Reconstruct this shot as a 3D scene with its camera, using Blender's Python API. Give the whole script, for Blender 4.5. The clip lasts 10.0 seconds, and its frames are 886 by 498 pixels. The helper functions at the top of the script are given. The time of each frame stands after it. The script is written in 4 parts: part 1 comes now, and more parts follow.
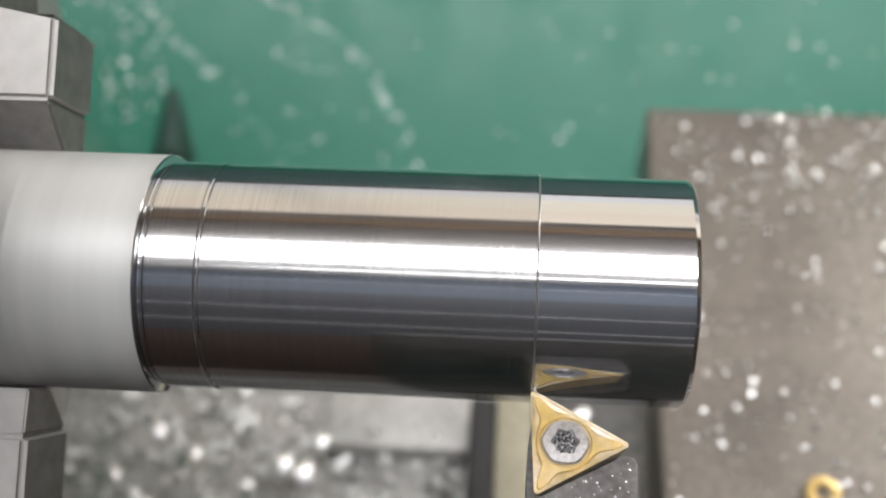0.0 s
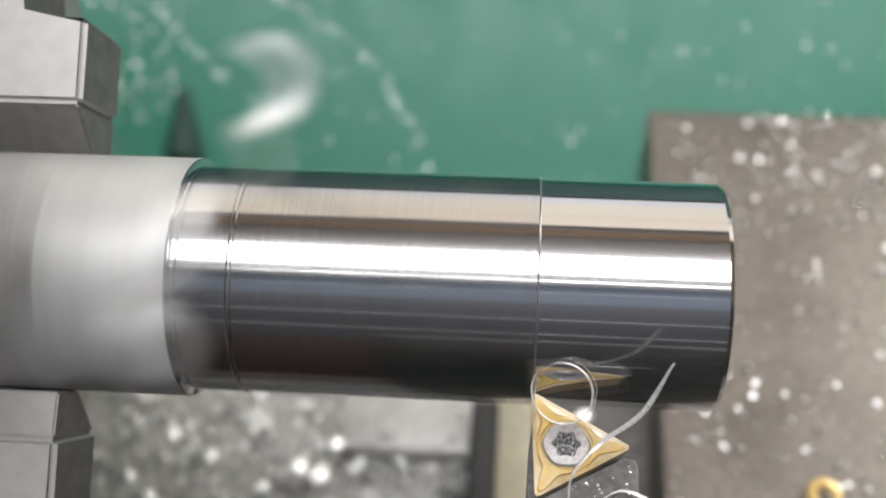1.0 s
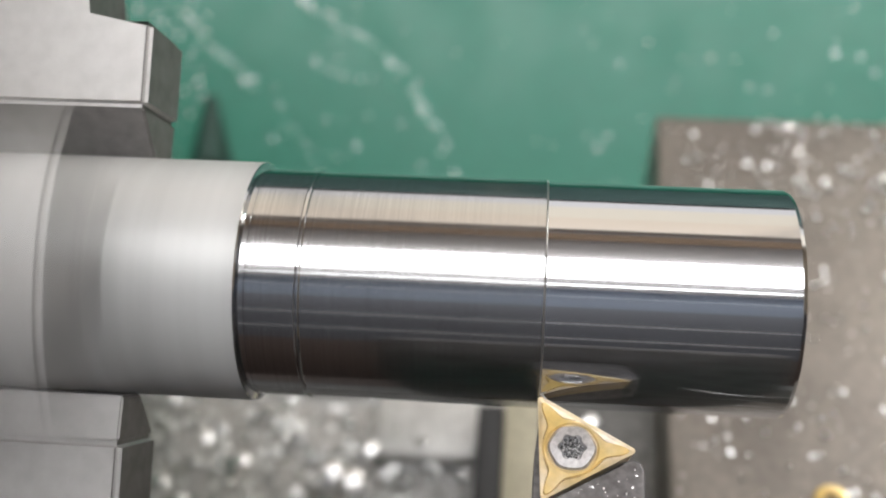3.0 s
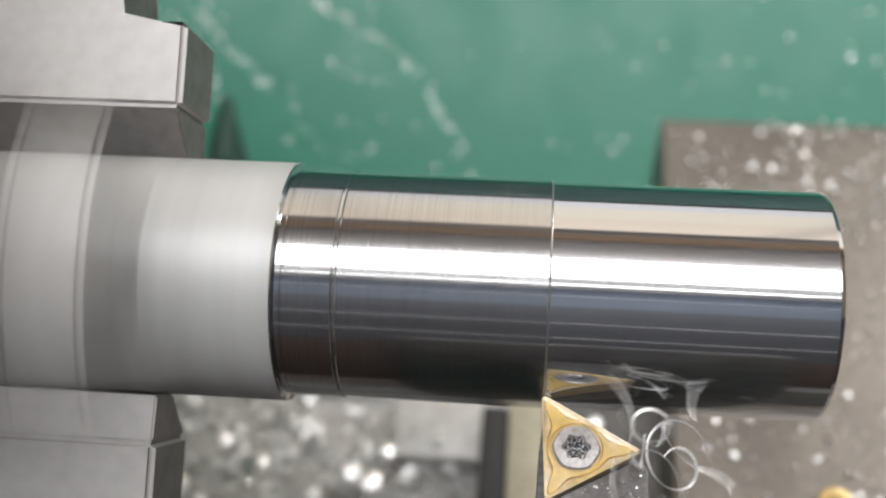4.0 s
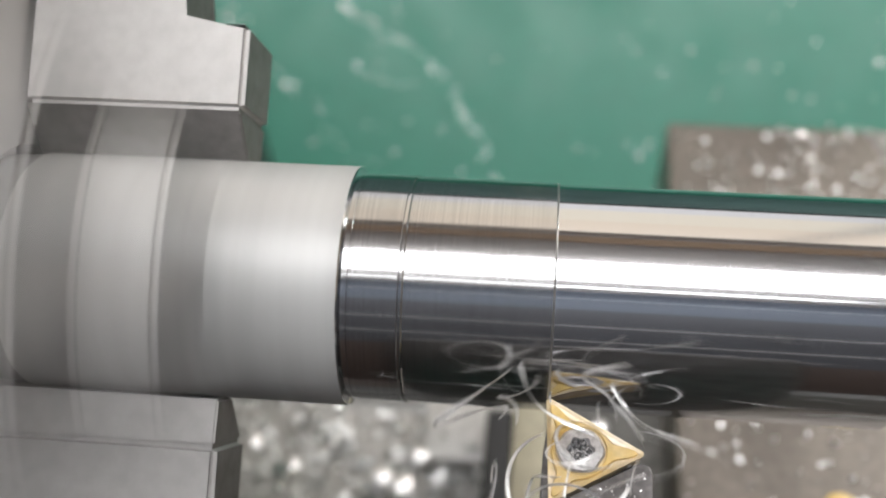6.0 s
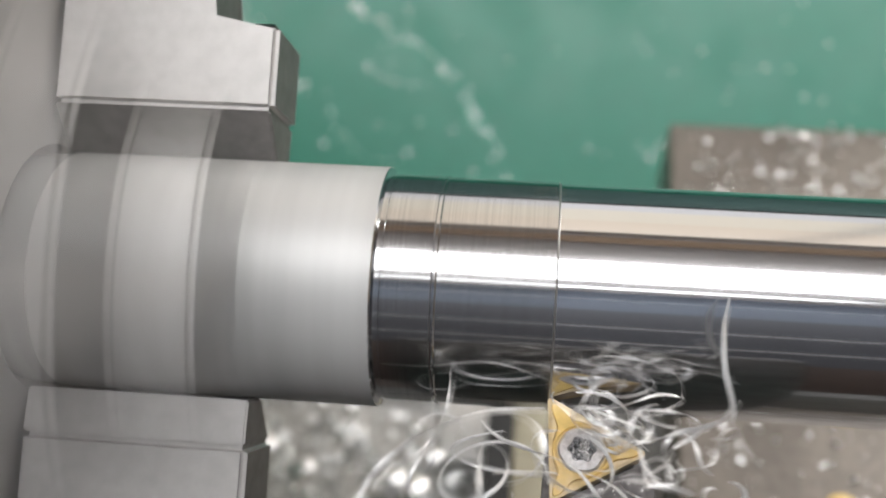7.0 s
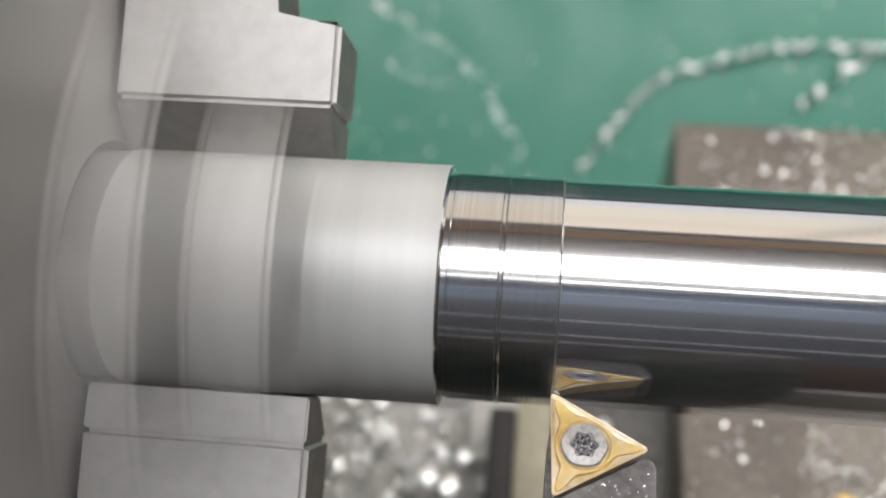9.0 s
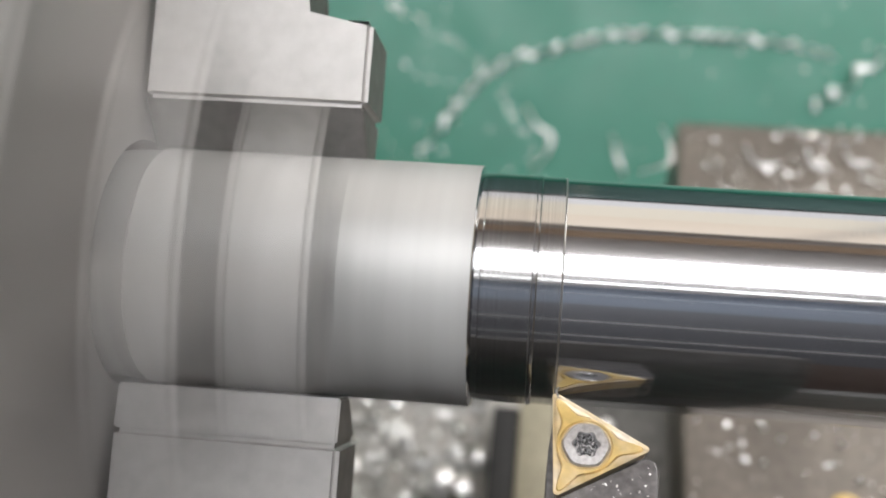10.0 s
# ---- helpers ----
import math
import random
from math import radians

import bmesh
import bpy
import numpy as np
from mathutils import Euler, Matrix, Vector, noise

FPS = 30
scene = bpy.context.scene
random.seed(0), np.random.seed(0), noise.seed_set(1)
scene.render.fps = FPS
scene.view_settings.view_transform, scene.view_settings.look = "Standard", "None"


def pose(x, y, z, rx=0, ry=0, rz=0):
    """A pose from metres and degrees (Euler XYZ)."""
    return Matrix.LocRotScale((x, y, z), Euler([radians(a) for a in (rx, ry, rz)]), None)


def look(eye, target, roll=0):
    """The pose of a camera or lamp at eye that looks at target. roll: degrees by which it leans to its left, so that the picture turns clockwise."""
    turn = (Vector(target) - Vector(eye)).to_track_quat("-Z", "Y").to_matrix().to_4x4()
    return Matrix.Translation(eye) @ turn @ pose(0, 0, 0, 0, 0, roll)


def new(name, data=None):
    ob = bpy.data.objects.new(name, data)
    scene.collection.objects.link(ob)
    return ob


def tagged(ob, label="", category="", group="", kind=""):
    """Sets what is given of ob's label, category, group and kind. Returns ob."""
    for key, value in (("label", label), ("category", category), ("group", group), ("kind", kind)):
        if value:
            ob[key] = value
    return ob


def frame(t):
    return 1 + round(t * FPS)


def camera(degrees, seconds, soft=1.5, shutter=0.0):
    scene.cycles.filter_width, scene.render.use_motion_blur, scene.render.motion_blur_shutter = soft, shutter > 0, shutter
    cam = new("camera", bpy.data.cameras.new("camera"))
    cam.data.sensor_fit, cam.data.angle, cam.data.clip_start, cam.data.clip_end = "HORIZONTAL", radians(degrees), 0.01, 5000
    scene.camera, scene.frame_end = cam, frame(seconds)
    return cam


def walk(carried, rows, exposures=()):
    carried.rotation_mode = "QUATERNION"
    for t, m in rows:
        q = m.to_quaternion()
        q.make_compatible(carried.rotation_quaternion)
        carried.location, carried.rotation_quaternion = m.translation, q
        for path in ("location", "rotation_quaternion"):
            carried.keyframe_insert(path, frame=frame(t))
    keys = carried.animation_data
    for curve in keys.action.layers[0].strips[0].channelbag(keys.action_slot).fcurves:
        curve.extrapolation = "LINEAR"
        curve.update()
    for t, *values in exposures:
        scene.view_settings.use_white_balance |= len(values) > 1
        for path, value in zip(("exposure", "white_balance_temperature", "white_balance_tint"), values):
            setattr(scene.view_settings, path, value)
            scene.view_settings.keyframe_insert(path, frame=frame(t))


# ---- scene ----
# Lengths of the machine are in millimetres and turned into metres by MM.
# x runs along the spindle (chuck at minus x), y away from the operator, z up; the spindle's axis is x.
MM = 0.001
cam = camera(44.59, 10.0, soft=1.9, shutter=0.9)
CAMERA_ROWS = [
    (0.0, -2.70, -86.25, 145.30, 32.724, 2.246, 4.025),
    (0.5, -4.85, -86.18, 145.46, 32.779, 2.260, 4.052),
    (1.0, -7.05, -86.23, 145.54, 32.805, 2.308, 4.094),
    (1.5, -9.23, -86.36, 145.55, 32.864, 2.333, 4.164),
    (2.0, -11.42, -86.49, 145.54, 32.969, 2.360, 4.260),
    (2.5, -13.68, -86.64, 145.52, 33.066, 2.412, 4.389),
    (4.0, -20.38, -87.43, 145.52, 33.330, 2.568, 4.865),
    (4.5, -22.62, -87.67, 145.50, 33.392, 2.604, 4.999),
    (5.0, -24.87, -87.72, 145.45, 33.472, 2.647, 5.106),
    (5.5, -27.07, -87.64, 145.41, 33.510, 2.635, 5.205),
    (7.0, -33.80, -87.80, 145.17, 33.582, 2.619, 5.423),
    (7.5, -36.07, -88.05, 145.13, 33.594, 2.599, 5.496),
    (8.0, -38.31, -88.35, 145.11, 33.590, 2.584, 5.599),
    (8.5, -40.56, -88.54, 145.15, 33.586, 2.564, 5.707),
    (9.0, -42.79, -88.60, 145.17, 33.576, 2.558, 5.817),
    (9.5, -44.97, -88.65, 145.13, 33.526, 2.577, 5.950),
    (10.0, -47.11, -88.53, 145.09, 33.530, 2.593, 6.101),
]
walk(cam, [(t, pose(x * MM, y * MM, z * MM, rx, ry, rz)) for t, x, y, z, rx, ry, rz in CAMERA_ROWS])
cam.data.dof.use_dof = True
cam.data.dof.focus_distance = 0.157
cam.data.dof.aperture_fstop = 13.0

FEED = 4.470          # carriage feed, mm per second, towards the chuck
SPIN = 60.0           # spindle turn per film frame, degrees
R_CUT, R_SKIN, R_LAND, R_BAR = 17.5, 17.72, 17.82, 18.85

# ---- world and exposure ----
world = bpy.data.worlds.new("world")
scene.world = world
world.use_nodes = True
world.node_tree.nodes["Background"].inputs[0].default_value = (0.95, 0.92, 0.90, 1)
world.node_tree.nodes["Background"].inputs[1].default_value = 1.0
scene.view_settings.exposure = 0.0
LIGHT = 8.6


# ---- materials ----
def mat(name, base, rough=0.5, metal=0.0, grain=0.0, grain_scale=600.0, stain=0.0, stain_scale=40.0, bump=0.0, bump_scale=800.0,
        stretch=(1, 1, 1), island=0.0, rough_var=0.0, stain_colour=None, coat=0.0):
    m = bpy.data.materials.new(name)
    m.use_nodes = True
    nt = m.node_tree
    n, l = nt.nodes, nt.links
    b = n["Principled BSDF"]
    b.inputs["Roughness"].default_value = rough
    b.inputs["Metallic"].default_value = metal
    b.inputs["Coat Weight"].default_value = coat
    tc = n.new("ShaderNodeTexCoord")
    mp = n.new("ShaderNodeMapping")
    mp.inputs["Scale"].default_value = stretch
    l.new(tc.outputs["Object"], mp.inputs["Vector"])

    def tex(scale, detail=4.0):
        t = n.new("ShaderNodeTexNoise")
        t.inputs["Scale"].default_value = scale
        t.inputs["Detail"].default_value = detail
        l.new(mp.outputs["Vector"], t.inputs["Vector"])
        return t

    def mix(kind, fac, a, bb):
        x = n.new("ShaderNodeMix")
        x.data_type, x.blend_type = "RGBA", kind
        for sock, v in ((x.inputs[0], fac), (x.inputs[6], a), (x.inputs[7], bb)):
            if isinstance(v, bpy.types.NodeSocket):
                l.new(v, sock)
            elif isinstance(v, tuple):
                sock.default_value = (*v, 1)
            else:
                sock.default_value = v
        return x.outputs[2]

    def ramp(sock, lo, hi, a=0.3, z=0.7):
        r = n.new("ShaderNodeMapRange")
        r.inputs[1].default_value, r.inputs[2].default_value = a, z
        r.inputs[3].default_value, r.inputs[4].default_value = lo, hi
        l.new(sock, r.inputs[0])
        return r.outputs[0]

    rgb = n.new("ShaderNodeRGB")
    rgb.outputs[0].default_value = (*base, 1)
    col = rgb.outputs[0]
    if stain:
        t = tex(stain_scale, 6.0)
        col = mix("MIX", ramp(t.outputs["Fac"], 0.0, stain, 0.42, 0.72), col, stain_colour or tuple(c * 0.45 for c in base))
    if grain:
        t = tex(grain_scale)
        g = ramp(t.outputs["Fac"], 1 - grain, 1 + grain)
        col = mix("MULTIPLY", 1.0, col, g)
    if island:
        geo = n.new("ShaderNodeNewGeometry")
        col = mix("MULTIPLY", 1.0, col, ramp(geo.outputs["Random Per Island"], 1 - island, 1 + island, 0, 1))
    l.new(col, b.inputs["Base Color"])
    if rough_var:
        t = tex(grain_scale * 0.4)
        l.new(ramp(t.outputs["Fac"], rough - rough_var, rough + rough_var), b.inputs["Roughness"])
    if bump:
        t = tex(bump_scale, 5.0)
        bp = n.new("ShaderNodeBump")
        bp.inputs["Strength"].default_value = bump
        bp.inputs["Distance"].default_value = 0.0003
        l.new(t.outputs["Fac"], bp.inputs["Height"])
        l.new(bp.outputs["Normal"], b.inputs["Normal"])
    return m


def turned(name, base, rough, aniso, lines, tint=0.0):
    """Steel turned on the lathe: fine rings round x, so reflections smear along the axis. The rings are coarser towards the chuck."""
    m = mat(name, base, rough, 1.0)
    nt = m.node_tree
    n, l = nt.nodes, nt.links
    b = n["Principled BSDF"]
    tg = n.new("ShaderNodeTangent")
    tg.direction_type, tg.axis = "RADIAL", "X"
    l.new(tg.outputs[0], b.inputs["Tangent"])
    b.inputs["Anisotropic"].default_value = aniso
    b.inputs["Anisotropic Rotation"].default_value = 0.25
    tc = n.new("ShaderNodeTexCoord")
    tc.name = "bar_place"
    mp = n.new("ShaderNodeMapping")
    mp.inputs["Scale"].default_value = (1, 0.004, 0.004)
    l.new(tc.outputs["Object"], mp.inputs["Vector"])

    def rings(scale, lo, hi):
        t = n.new("ShaderNodeTexNoise")
        t.inputs["Scale"].default_value, t.inputs["Detail"].default_value = scale, 3.0
        l.new(mp.outputs["Vector"], t.inputs["Vector"])
        r = n.new("ShaderNodeMapRange")
        r.inputs[1].default_value, r.inputs[2].default_value = 0.3, 0.7
        r.inputs[3].default_value, r.inputs[4].default_value = lo, hi
        l.new(t.outputs["Fac"], r.inputs[0])
        return r.outputs[0]
    l.new(rings(2600.0, rough - lines, rough + lines), b.inputs["Roughness"])
    if tint:
        xyz = n.new("ShaderNodeSeparateXYZ")
        l.new(tc.outputs["Object"], xyz.inputs[0])
        ramp = n.new("ShaderNodeMapRange")
        for i, v in ((1, -0.050), (2, -0.012), (3, tint), (4, tint * 0.15)):
            ramp.inputs[i].default_value = v
        l.new(xyz.outputs[0], ramp.inputs[0])
        mul = n.new("ShaderNodeMath")
        mul.operation = "MULTIPLY"
        l.new(rings(4200.0, 0.0, 1.0), mul.inputs[0])
        l.new(ramp.outputs[0], mul.inputs[1])
        x = n.new("ShaderNodeMix")
        x.data_type = "RGBA"
        x.inputs[6].default_value = (*base, 1)
        x.inputs[7].default_value = (*(c * 0.2 for c in base), 1)
        l.new(mul.outputs[0], x.inputs[0])
        l.new(x.outputs[2], b.inputs["Base Color"])
    return m


def glow(name, colour, strength):
    m = bpy.data.materials.new(name)
    m.use_nodes = True
    b = m.node_tree.nodes["Principled BSDF"]
    b.inputs["Base Color"].default_value = (0.8, 0.8, 0.8, 1)
    b.inputs["Emission Color"].default_value = (*colour, 1)
    b.inputs["Emission Strength"].default_value = strength
    return m


M_CUT = turned("freshly_turned_steel", (0.57, 0.58, 0.60), 0.11, 0.7, 0.025)
M_SKIN = turned("turned_steel", (0.51, 0.515, 0.525), 0.155, 0.7, 0.05, 0.28)
M_EDGE = mat("torn_cut_edge", (0.36, 0.355, 0.35), 0.4, 0.9, grain=0.2, grain_scale=900)
M_BAR = mat("matt_grey_bar", (0.49, 0.49, 0.485), 0.48, 0.25, grain=0.07, grain_scale=220, stretch=(1, 0.05, 0.05), stain=0.35, stain_scale=90, stain_colour=(0.38, 0.38, 0.375), bump=0.03)
M_JAW = mat("hardened_jaw_steel", (0.50, 0.485, 0.475), 0.5, 0.3, grain=0.06, grain_scale=350, stain=0.3, stain_scale=35, stain_colour=(0.36, 0.345, 0.335), bump=0.03)
# darker copy of the jaw steel, for faces that lie in shade
M_JAW_SHADE = mat("shaded_jaw_steel", (0.20, 0.19, 0.185), 0.5, 0.35, grain=0.15, grain_scale=400, stain=0.5, stain_scale=60, bump=0.1)
M_CHUCK = mat("ground_chuck_steel", (0.47, 0.455, 0.445), 0.45, 0.4, grain=0.12, grain_scale=200, stain=0.5, stain_scale=45, stretch=(1, 0.1, 0.1))
M_GREEN = mat("green_machine_enamel", (0.021, 0.175, 0.118), 0.40, 0.0, grain=0.04, grain_scale=120, stain=0.25, stain_scale=9,
              stain_colour=(0.038, 0.20, 0.135), bump=0.06, bump_scale=300, rough_var=0.08)
M_SLIDE = mat("oily_ground_cast_iron", (0.205, 0.180, 0.158), 0.45, 0.35, grain=0.2, grain_scale=350, stain=0.6, stain_scale=35, bump=0.12)
M_IRON = mat("cast_iron", (0.20, 0.195, 0.19), 0.55, 0.3, grain=0.3, grain_scale=300, stain=0.6, stain_scale=40, bump=0.3)
M_DEEP = mat("dark_green_enamel_and_shadow", (0.012, 0.05, 0.036), 0.5, grain=0.15)
M_TEAL = mat("grey_green_reflection_tone", (0.10, 0.185, 0.172), 0.5, grain=0.1, grain_scale=60, stain=0.4, stain_scale=12)
M_DARK = mat("black_rubber_wiper", (0.03, 0.03, 0.032), 0.6, grain=0.2, bump=0.1)
M_WAY = mat("ground_bedway", (0.60, 0.59, 0.58), 0.42, 0.4, grain=0.15, grain_scale=400, stain=0.5, stain_scale=40)
M_HOLDER = mat("blued_tool_steel", (0.16, 0.155, 0.16), 0.38, 0.75, grain=0.3, grain_scale=700, stain=0.5, stain_scale=120,
               stain_colour=(0.26, 0.25, 0.25), bump=0.25, bump_scale=900)
M_POST = mat("dark_blued_post_steel", (0.09, 0.088, 0.09), 0.4, 0.4, grain=0.2, grain_scale=200, stain=0.4, stain_scale=30)
M_CORNER_SHADE = mat("corner_shade_grey", (0.23, 0.23, 0.225), 0.6, 0.3, grain=0.2, grain_scale=300, stretch=(1, 0.05, 0.05))
M_GOLD = mat("gold_carbide_coating", (0.64, 0.45, 0.16), 0.38, 0.5, grain=0.15, grain_scale=500, stain=0.7, stain_scale=120,
             stain_colour=(0.62, 0.53, 0.38), bump=0.05, bump_scale=1500)
M_WORN = mat("worn_chipbreaker", (0.56, 0.43, 0.23), 0.42, 0.45, grain=0.15, grain_scale=600, stain=0.95, stain_scale=110, stain_colour=(0.60, 0.53, 0.45))
M_BURNT = mat("burnt_edge", (0.22, 0.16, 0.09), 0.5, 0.3, grain=0.3, grain_scale=900)
M_SCREW = mat("zinc_screw", (0.66, 0.65, 0.66), 0.3, 0.9, grain=0.2, grain_scale=1500, bump=0.1, bump_scale=2500)
M_SOCKET = mat("screw_socket", (0.17, 0.17, 0.175), 0.35, 0.6, island=0.9, grain=0.5, grain_scale=2500, bump=0.6, bump_scale=3000)
M_CHIP = mat("bright_steel_swarf", (0.88, 0.87, 0.86), 0.3, 0.75, island=0.25)
M_DULL = mat("dull_steel_swarf", (0.60, 0.59, 0.58), 0.36, 0.7, island=0.4)
M_CURL = mat("silver_swarf_ribbon", (0.78, 0.77, 0.77), 0.3, 0.35, grain=0.25, grain_scale=2500)
M_COIL = mat("polished_swarf_coil", (0.95, 0.95, 0.95), 0.3, 0.3, grain=0.15, grain_scale=1500)
M_SWARF_BED = mat("oily_swarf", (0.90, 0.90, 0.885), 0.36, 0.4, island=0.7)
M_BEAD = mat("bright_steel_bead", (0.86, 0.86, 0.85), 0.12, 0.9, island=0.2)
M_BRASS = mat("worn_yellowed_gib", (0.42, 0.39, 0.30), 0.45, 0.3, grain=0.15, stain=0.4)
M_WALL = mat("cream_workshop_wall", (0.66, 0.57, 0.45), 0.8, grain=0.06, grain_scale=6, stain=0.3, stain_scale=1.2)
M_CEIL = mat("ceiling_paint", (0.46, 0.43, 0.42), 0.8, grain=0.05, grain_scale=5, stain=0.2, stain_scale=1)
M_NAVY = mat("south_wall_low_tone", (0.10, 0.075, 0.068), 0.7, grain=0.1, grain_scale=5, stain=0.3, stain_scale=1)
M_SLATE = mat("south_wall_mid_tone", (0.085, 0.09, 0.108), 0.7, grain=0.06, grain_scale=5, stain=0.4, stain_scale=1)
M_BLUE = mat("south_wall_top_tone", (0.12, 0.145, 0.19), 0.7, grain=0.06, grain_scale=5, stain=0.3, stain_scale=1)
M_FLOOR = mat("workshop_concrete", (0.16, 0.13, 0.12), 0.7, grain=0.2, grain_scale=30, stain=0.5, stain_scale=3)
M_LAMP = glow("lamp_diffuser", (0.985, 0.985, 0.985), LIGHT)
# strong face of an unseen lamp added to brighten the guard
M_BULB = glow("guard_fill_bulb", (1.0, 0.97, 0.93), 260.0)
M_BROWN_STRIP = mat("brown_strip_tone", (0.50, 0.36, 0.25), 0.6, grain=0.15, grain_scale=20, stretch=(0.2, 1, 1))
M_PALE_STRIP = mat("pale_strip_paint", (0.72, 0.72, 0.74), 0.6, grain=0.08)
M_CASE = mat("white_sheet_metal", (0.75, 0.75, 0.74), 0.4, grain=0.04)


# ---- mesh helpers, all in millimetres ----
def mesh_of(name, bm, material, smooth=True, sharp=38):
    bmesh.ops.recalc_face_normals(bm, faces=bm.faces)
    bm.transform(Matrix.Scale(MM, 4))
    me = bpy.data.meshes.new(name)
    bm.to_mesh(me)
    bm.free()
    me.materials.append(material)
    if smooth:
        me.shade_smooth()
        me.set_sharp_from_angle(angle=radians(sharp))
    return me


def part(name, bm, material, parent=None, label="", at=None, smooth=True, sharp=38):
    ob = new(name, mesh_of(name, bm, material, smooth, sharp))
    ob.parent = parent
    if at is not None:
        ob.matrix_basis = at
    return tagged(ob, label)


def thing(name, label, category, group="", kind="", at=None):
    ob = tagged(new(name), label, category, group, kind)
    if at is not None:
        ob.matrix_basis = at
    return ob


def box(bm, x0, x1, y0, y1, z0, z1, bevel=0.0, segments=2):
    r = bmesh.ops.create_cube(bm, size=1.0)
    vs = r["verts"]
    for v in vs:
        v.co = Vector((x0 + (v.co.x + 0.5) * (x1 - x0), y0 + (v.co.y + 0.5) * (y1 - y0), z0 + (v.co.z + 0.5) * (z1 - z0)))
    if bevel:
        es = list({e for v in vs for e in v.link_edges})
        bmesh.ops.bevel(bm, geom=es, offset=bevel, segments=segments, affect="EDGES", profile=0.6)
    return bm


def prism(bm, pts, z0, z1, bevel=0.0, segments=2):
    """An upright prism on the outline pts."""
    lo = [bm.verts.new((x, y, z0)) for x, y in pts]
    hi = [bm.verts.new((x, y, z1)) for x, y in pts]
    k = len(pts)
    fs = [bm.faces.new(lo[::-1]), bm.faces.new(hi)]
    fs += [bm.faces.new((lo[i], lo[(i + 1) % k], hi[(i + 1) % k], hi[i])) for i in range(k)]
    if bevel:
        es = list({e for f in fs for e in f.edges})
        bmesh.ops.bevel(bm, geom=es, offset=bevel, segments=segments, affect="EDGES", profile=0.6)
    return bm


def revolve(bm, profile, seg=192, closed=False):
    """A body of revolution round x from (x, r) pairs."""
    rings = []
    for x, r in profile:
        if r < 1e-6:
            rings.append([bm.verts.new((x, 0, 0))])
        else:
            rings.append([bm.verts.new((x, r * math.cos(2 * math.pi * i / seg), r * math.sin(2 * math.pi * i / seg))) for i in range(seg)])
    pairs = list(zip(rings, rings[1:])) + ([(rings[-1], rings[0])] if closed else [])
    for a, b in pairs:
        for i in range(seg):
            j = (i + 1) % seg
            if len(a) == 1 and len(b) > 1:
                bm.faces.new((a[0], b[j], b[i]))
            elif len(b) == 1 and len(a) > 1:
                bm.faces.new((a[i], a[j], b[0]))
            elif len(a) > 1:
                bm.faces.new((a[i], a[j], b[j], b[i]))
    return bm


def ribbon(bm, pts, width, thick, twist=0.0):
    """A flat strip swept along pts, with a lens-shaped section."""
    pts = [Vector(p) for p in pts]
    prev, side = None, Vector((0, 0, 1))
    k = len(pts)
    for i, p in enumerate(pts):
        d = (pts[min(i + 1, k - 1)] - pts[max(i - 1, 0)]).normalized()
        side = side - d * side.dot(d)
        side = side.normalized() if side.length > 1e-4 else d.orthogonal().normalized()
        up = d.cross(side)
        a = twist * i / k
        s, u = side * math.cos(a) + up * math.sin(a), up * math.cos(a) - side * math.sin(a)
        w = width * (0.35 + 0.65 * min(1, 6 * min(i, k - 1 - i) / k))
        ring = [bm.verts.new(p + s * w / 2), bm.verts.new(p + u * thick / 2), bm.verts.new(p - s * w / 2), bm.verts.new(p - u * thick / 2)]
        if prev:
            for j in range(4):
                bm.faces.new((prev[j], prev[(j + 1) % 4], ring[(j + 1) % 4], ring[j]))
        else:
            bm.faces.new(ring)
        prev = ring
    bm.faces.new(prev[::-1])
    return bm


def scatter(name, material, places, rng, flat=0.4, lean=14, smooth=True):
    """Many small chips in one mesh, a share of them flat and tilted to throw the lamp's glint at the camera. places:
    (x, y, z, size) in millimetres.
    """
    verts, faces = [], []
    for x, y, z, size in places:
        turn = Euler([rng.uniform(0, 6.28) for _ in range(3)]).to_matrix()
        if rng.random() < 0.7:
            turn = Euler((rng.gauss(0, 0.5), rng.gauss(0, 0.5), rng.uniform(0, 6.28))).to_matrix()
        arc, rad, w = rng.uniform(0.8, 3.6), size * rng.uniform(0.25, 0.5), size * rng.uniform(0.18, 0.5)
        # flat chips lean halfway between lamp and camera, so that they glint
        if rng.random() < flat:
            turn = Euler((radians(lean + rng.gauss(0, 3.5)), radians(rng.gauss(0, 7)), 0)).to_matrix() @ Euler((0, 0, rng.uniform(0, 6.28))).to_matrix()
            arc, rad, w = 0.16, size * 2.6, size * rng.uniform(0.3, 0.8)
        steps, base = 5, len(verts)
        for i in range(steps + 1):
            a = arc * (i / steps - 0.5)
            for s in (-0.5, 0.5):
                for rr in (rad, rad * 0.8):
                    p = turn @ Vector((rr * math.sin(a), s * w, rr * math.cos(a) - rad * 0.9))
                    verts.append(((p.x + x) * MM, (p.y + y) * MM, (p.z + z) * MM))
        for i in range(steps):
            o, q = base + 4 * i, base + 4 * (i + 1)
            faces += [(o, o + 2, q + 2, q), (o + 1, q + 1, q + 3, o + 3), (o, q, q + 1, o + 1), (o + 2, o + 3, q + 3, q + 2)]
        e = base + 4 * steps
        faces += [(base, base + 1, base + 3, base + 2), (e, e + 2, e + 3, e + 1)]
    me = bpy.data.meshes.new(name)
    me.from_pydata(verts, [], faces)
    me.materials.append(material)
    if smooth:
        me.shade_smooth()
        me.set_sharp_from_angle(angle=radians(50))
    return new(name, me)


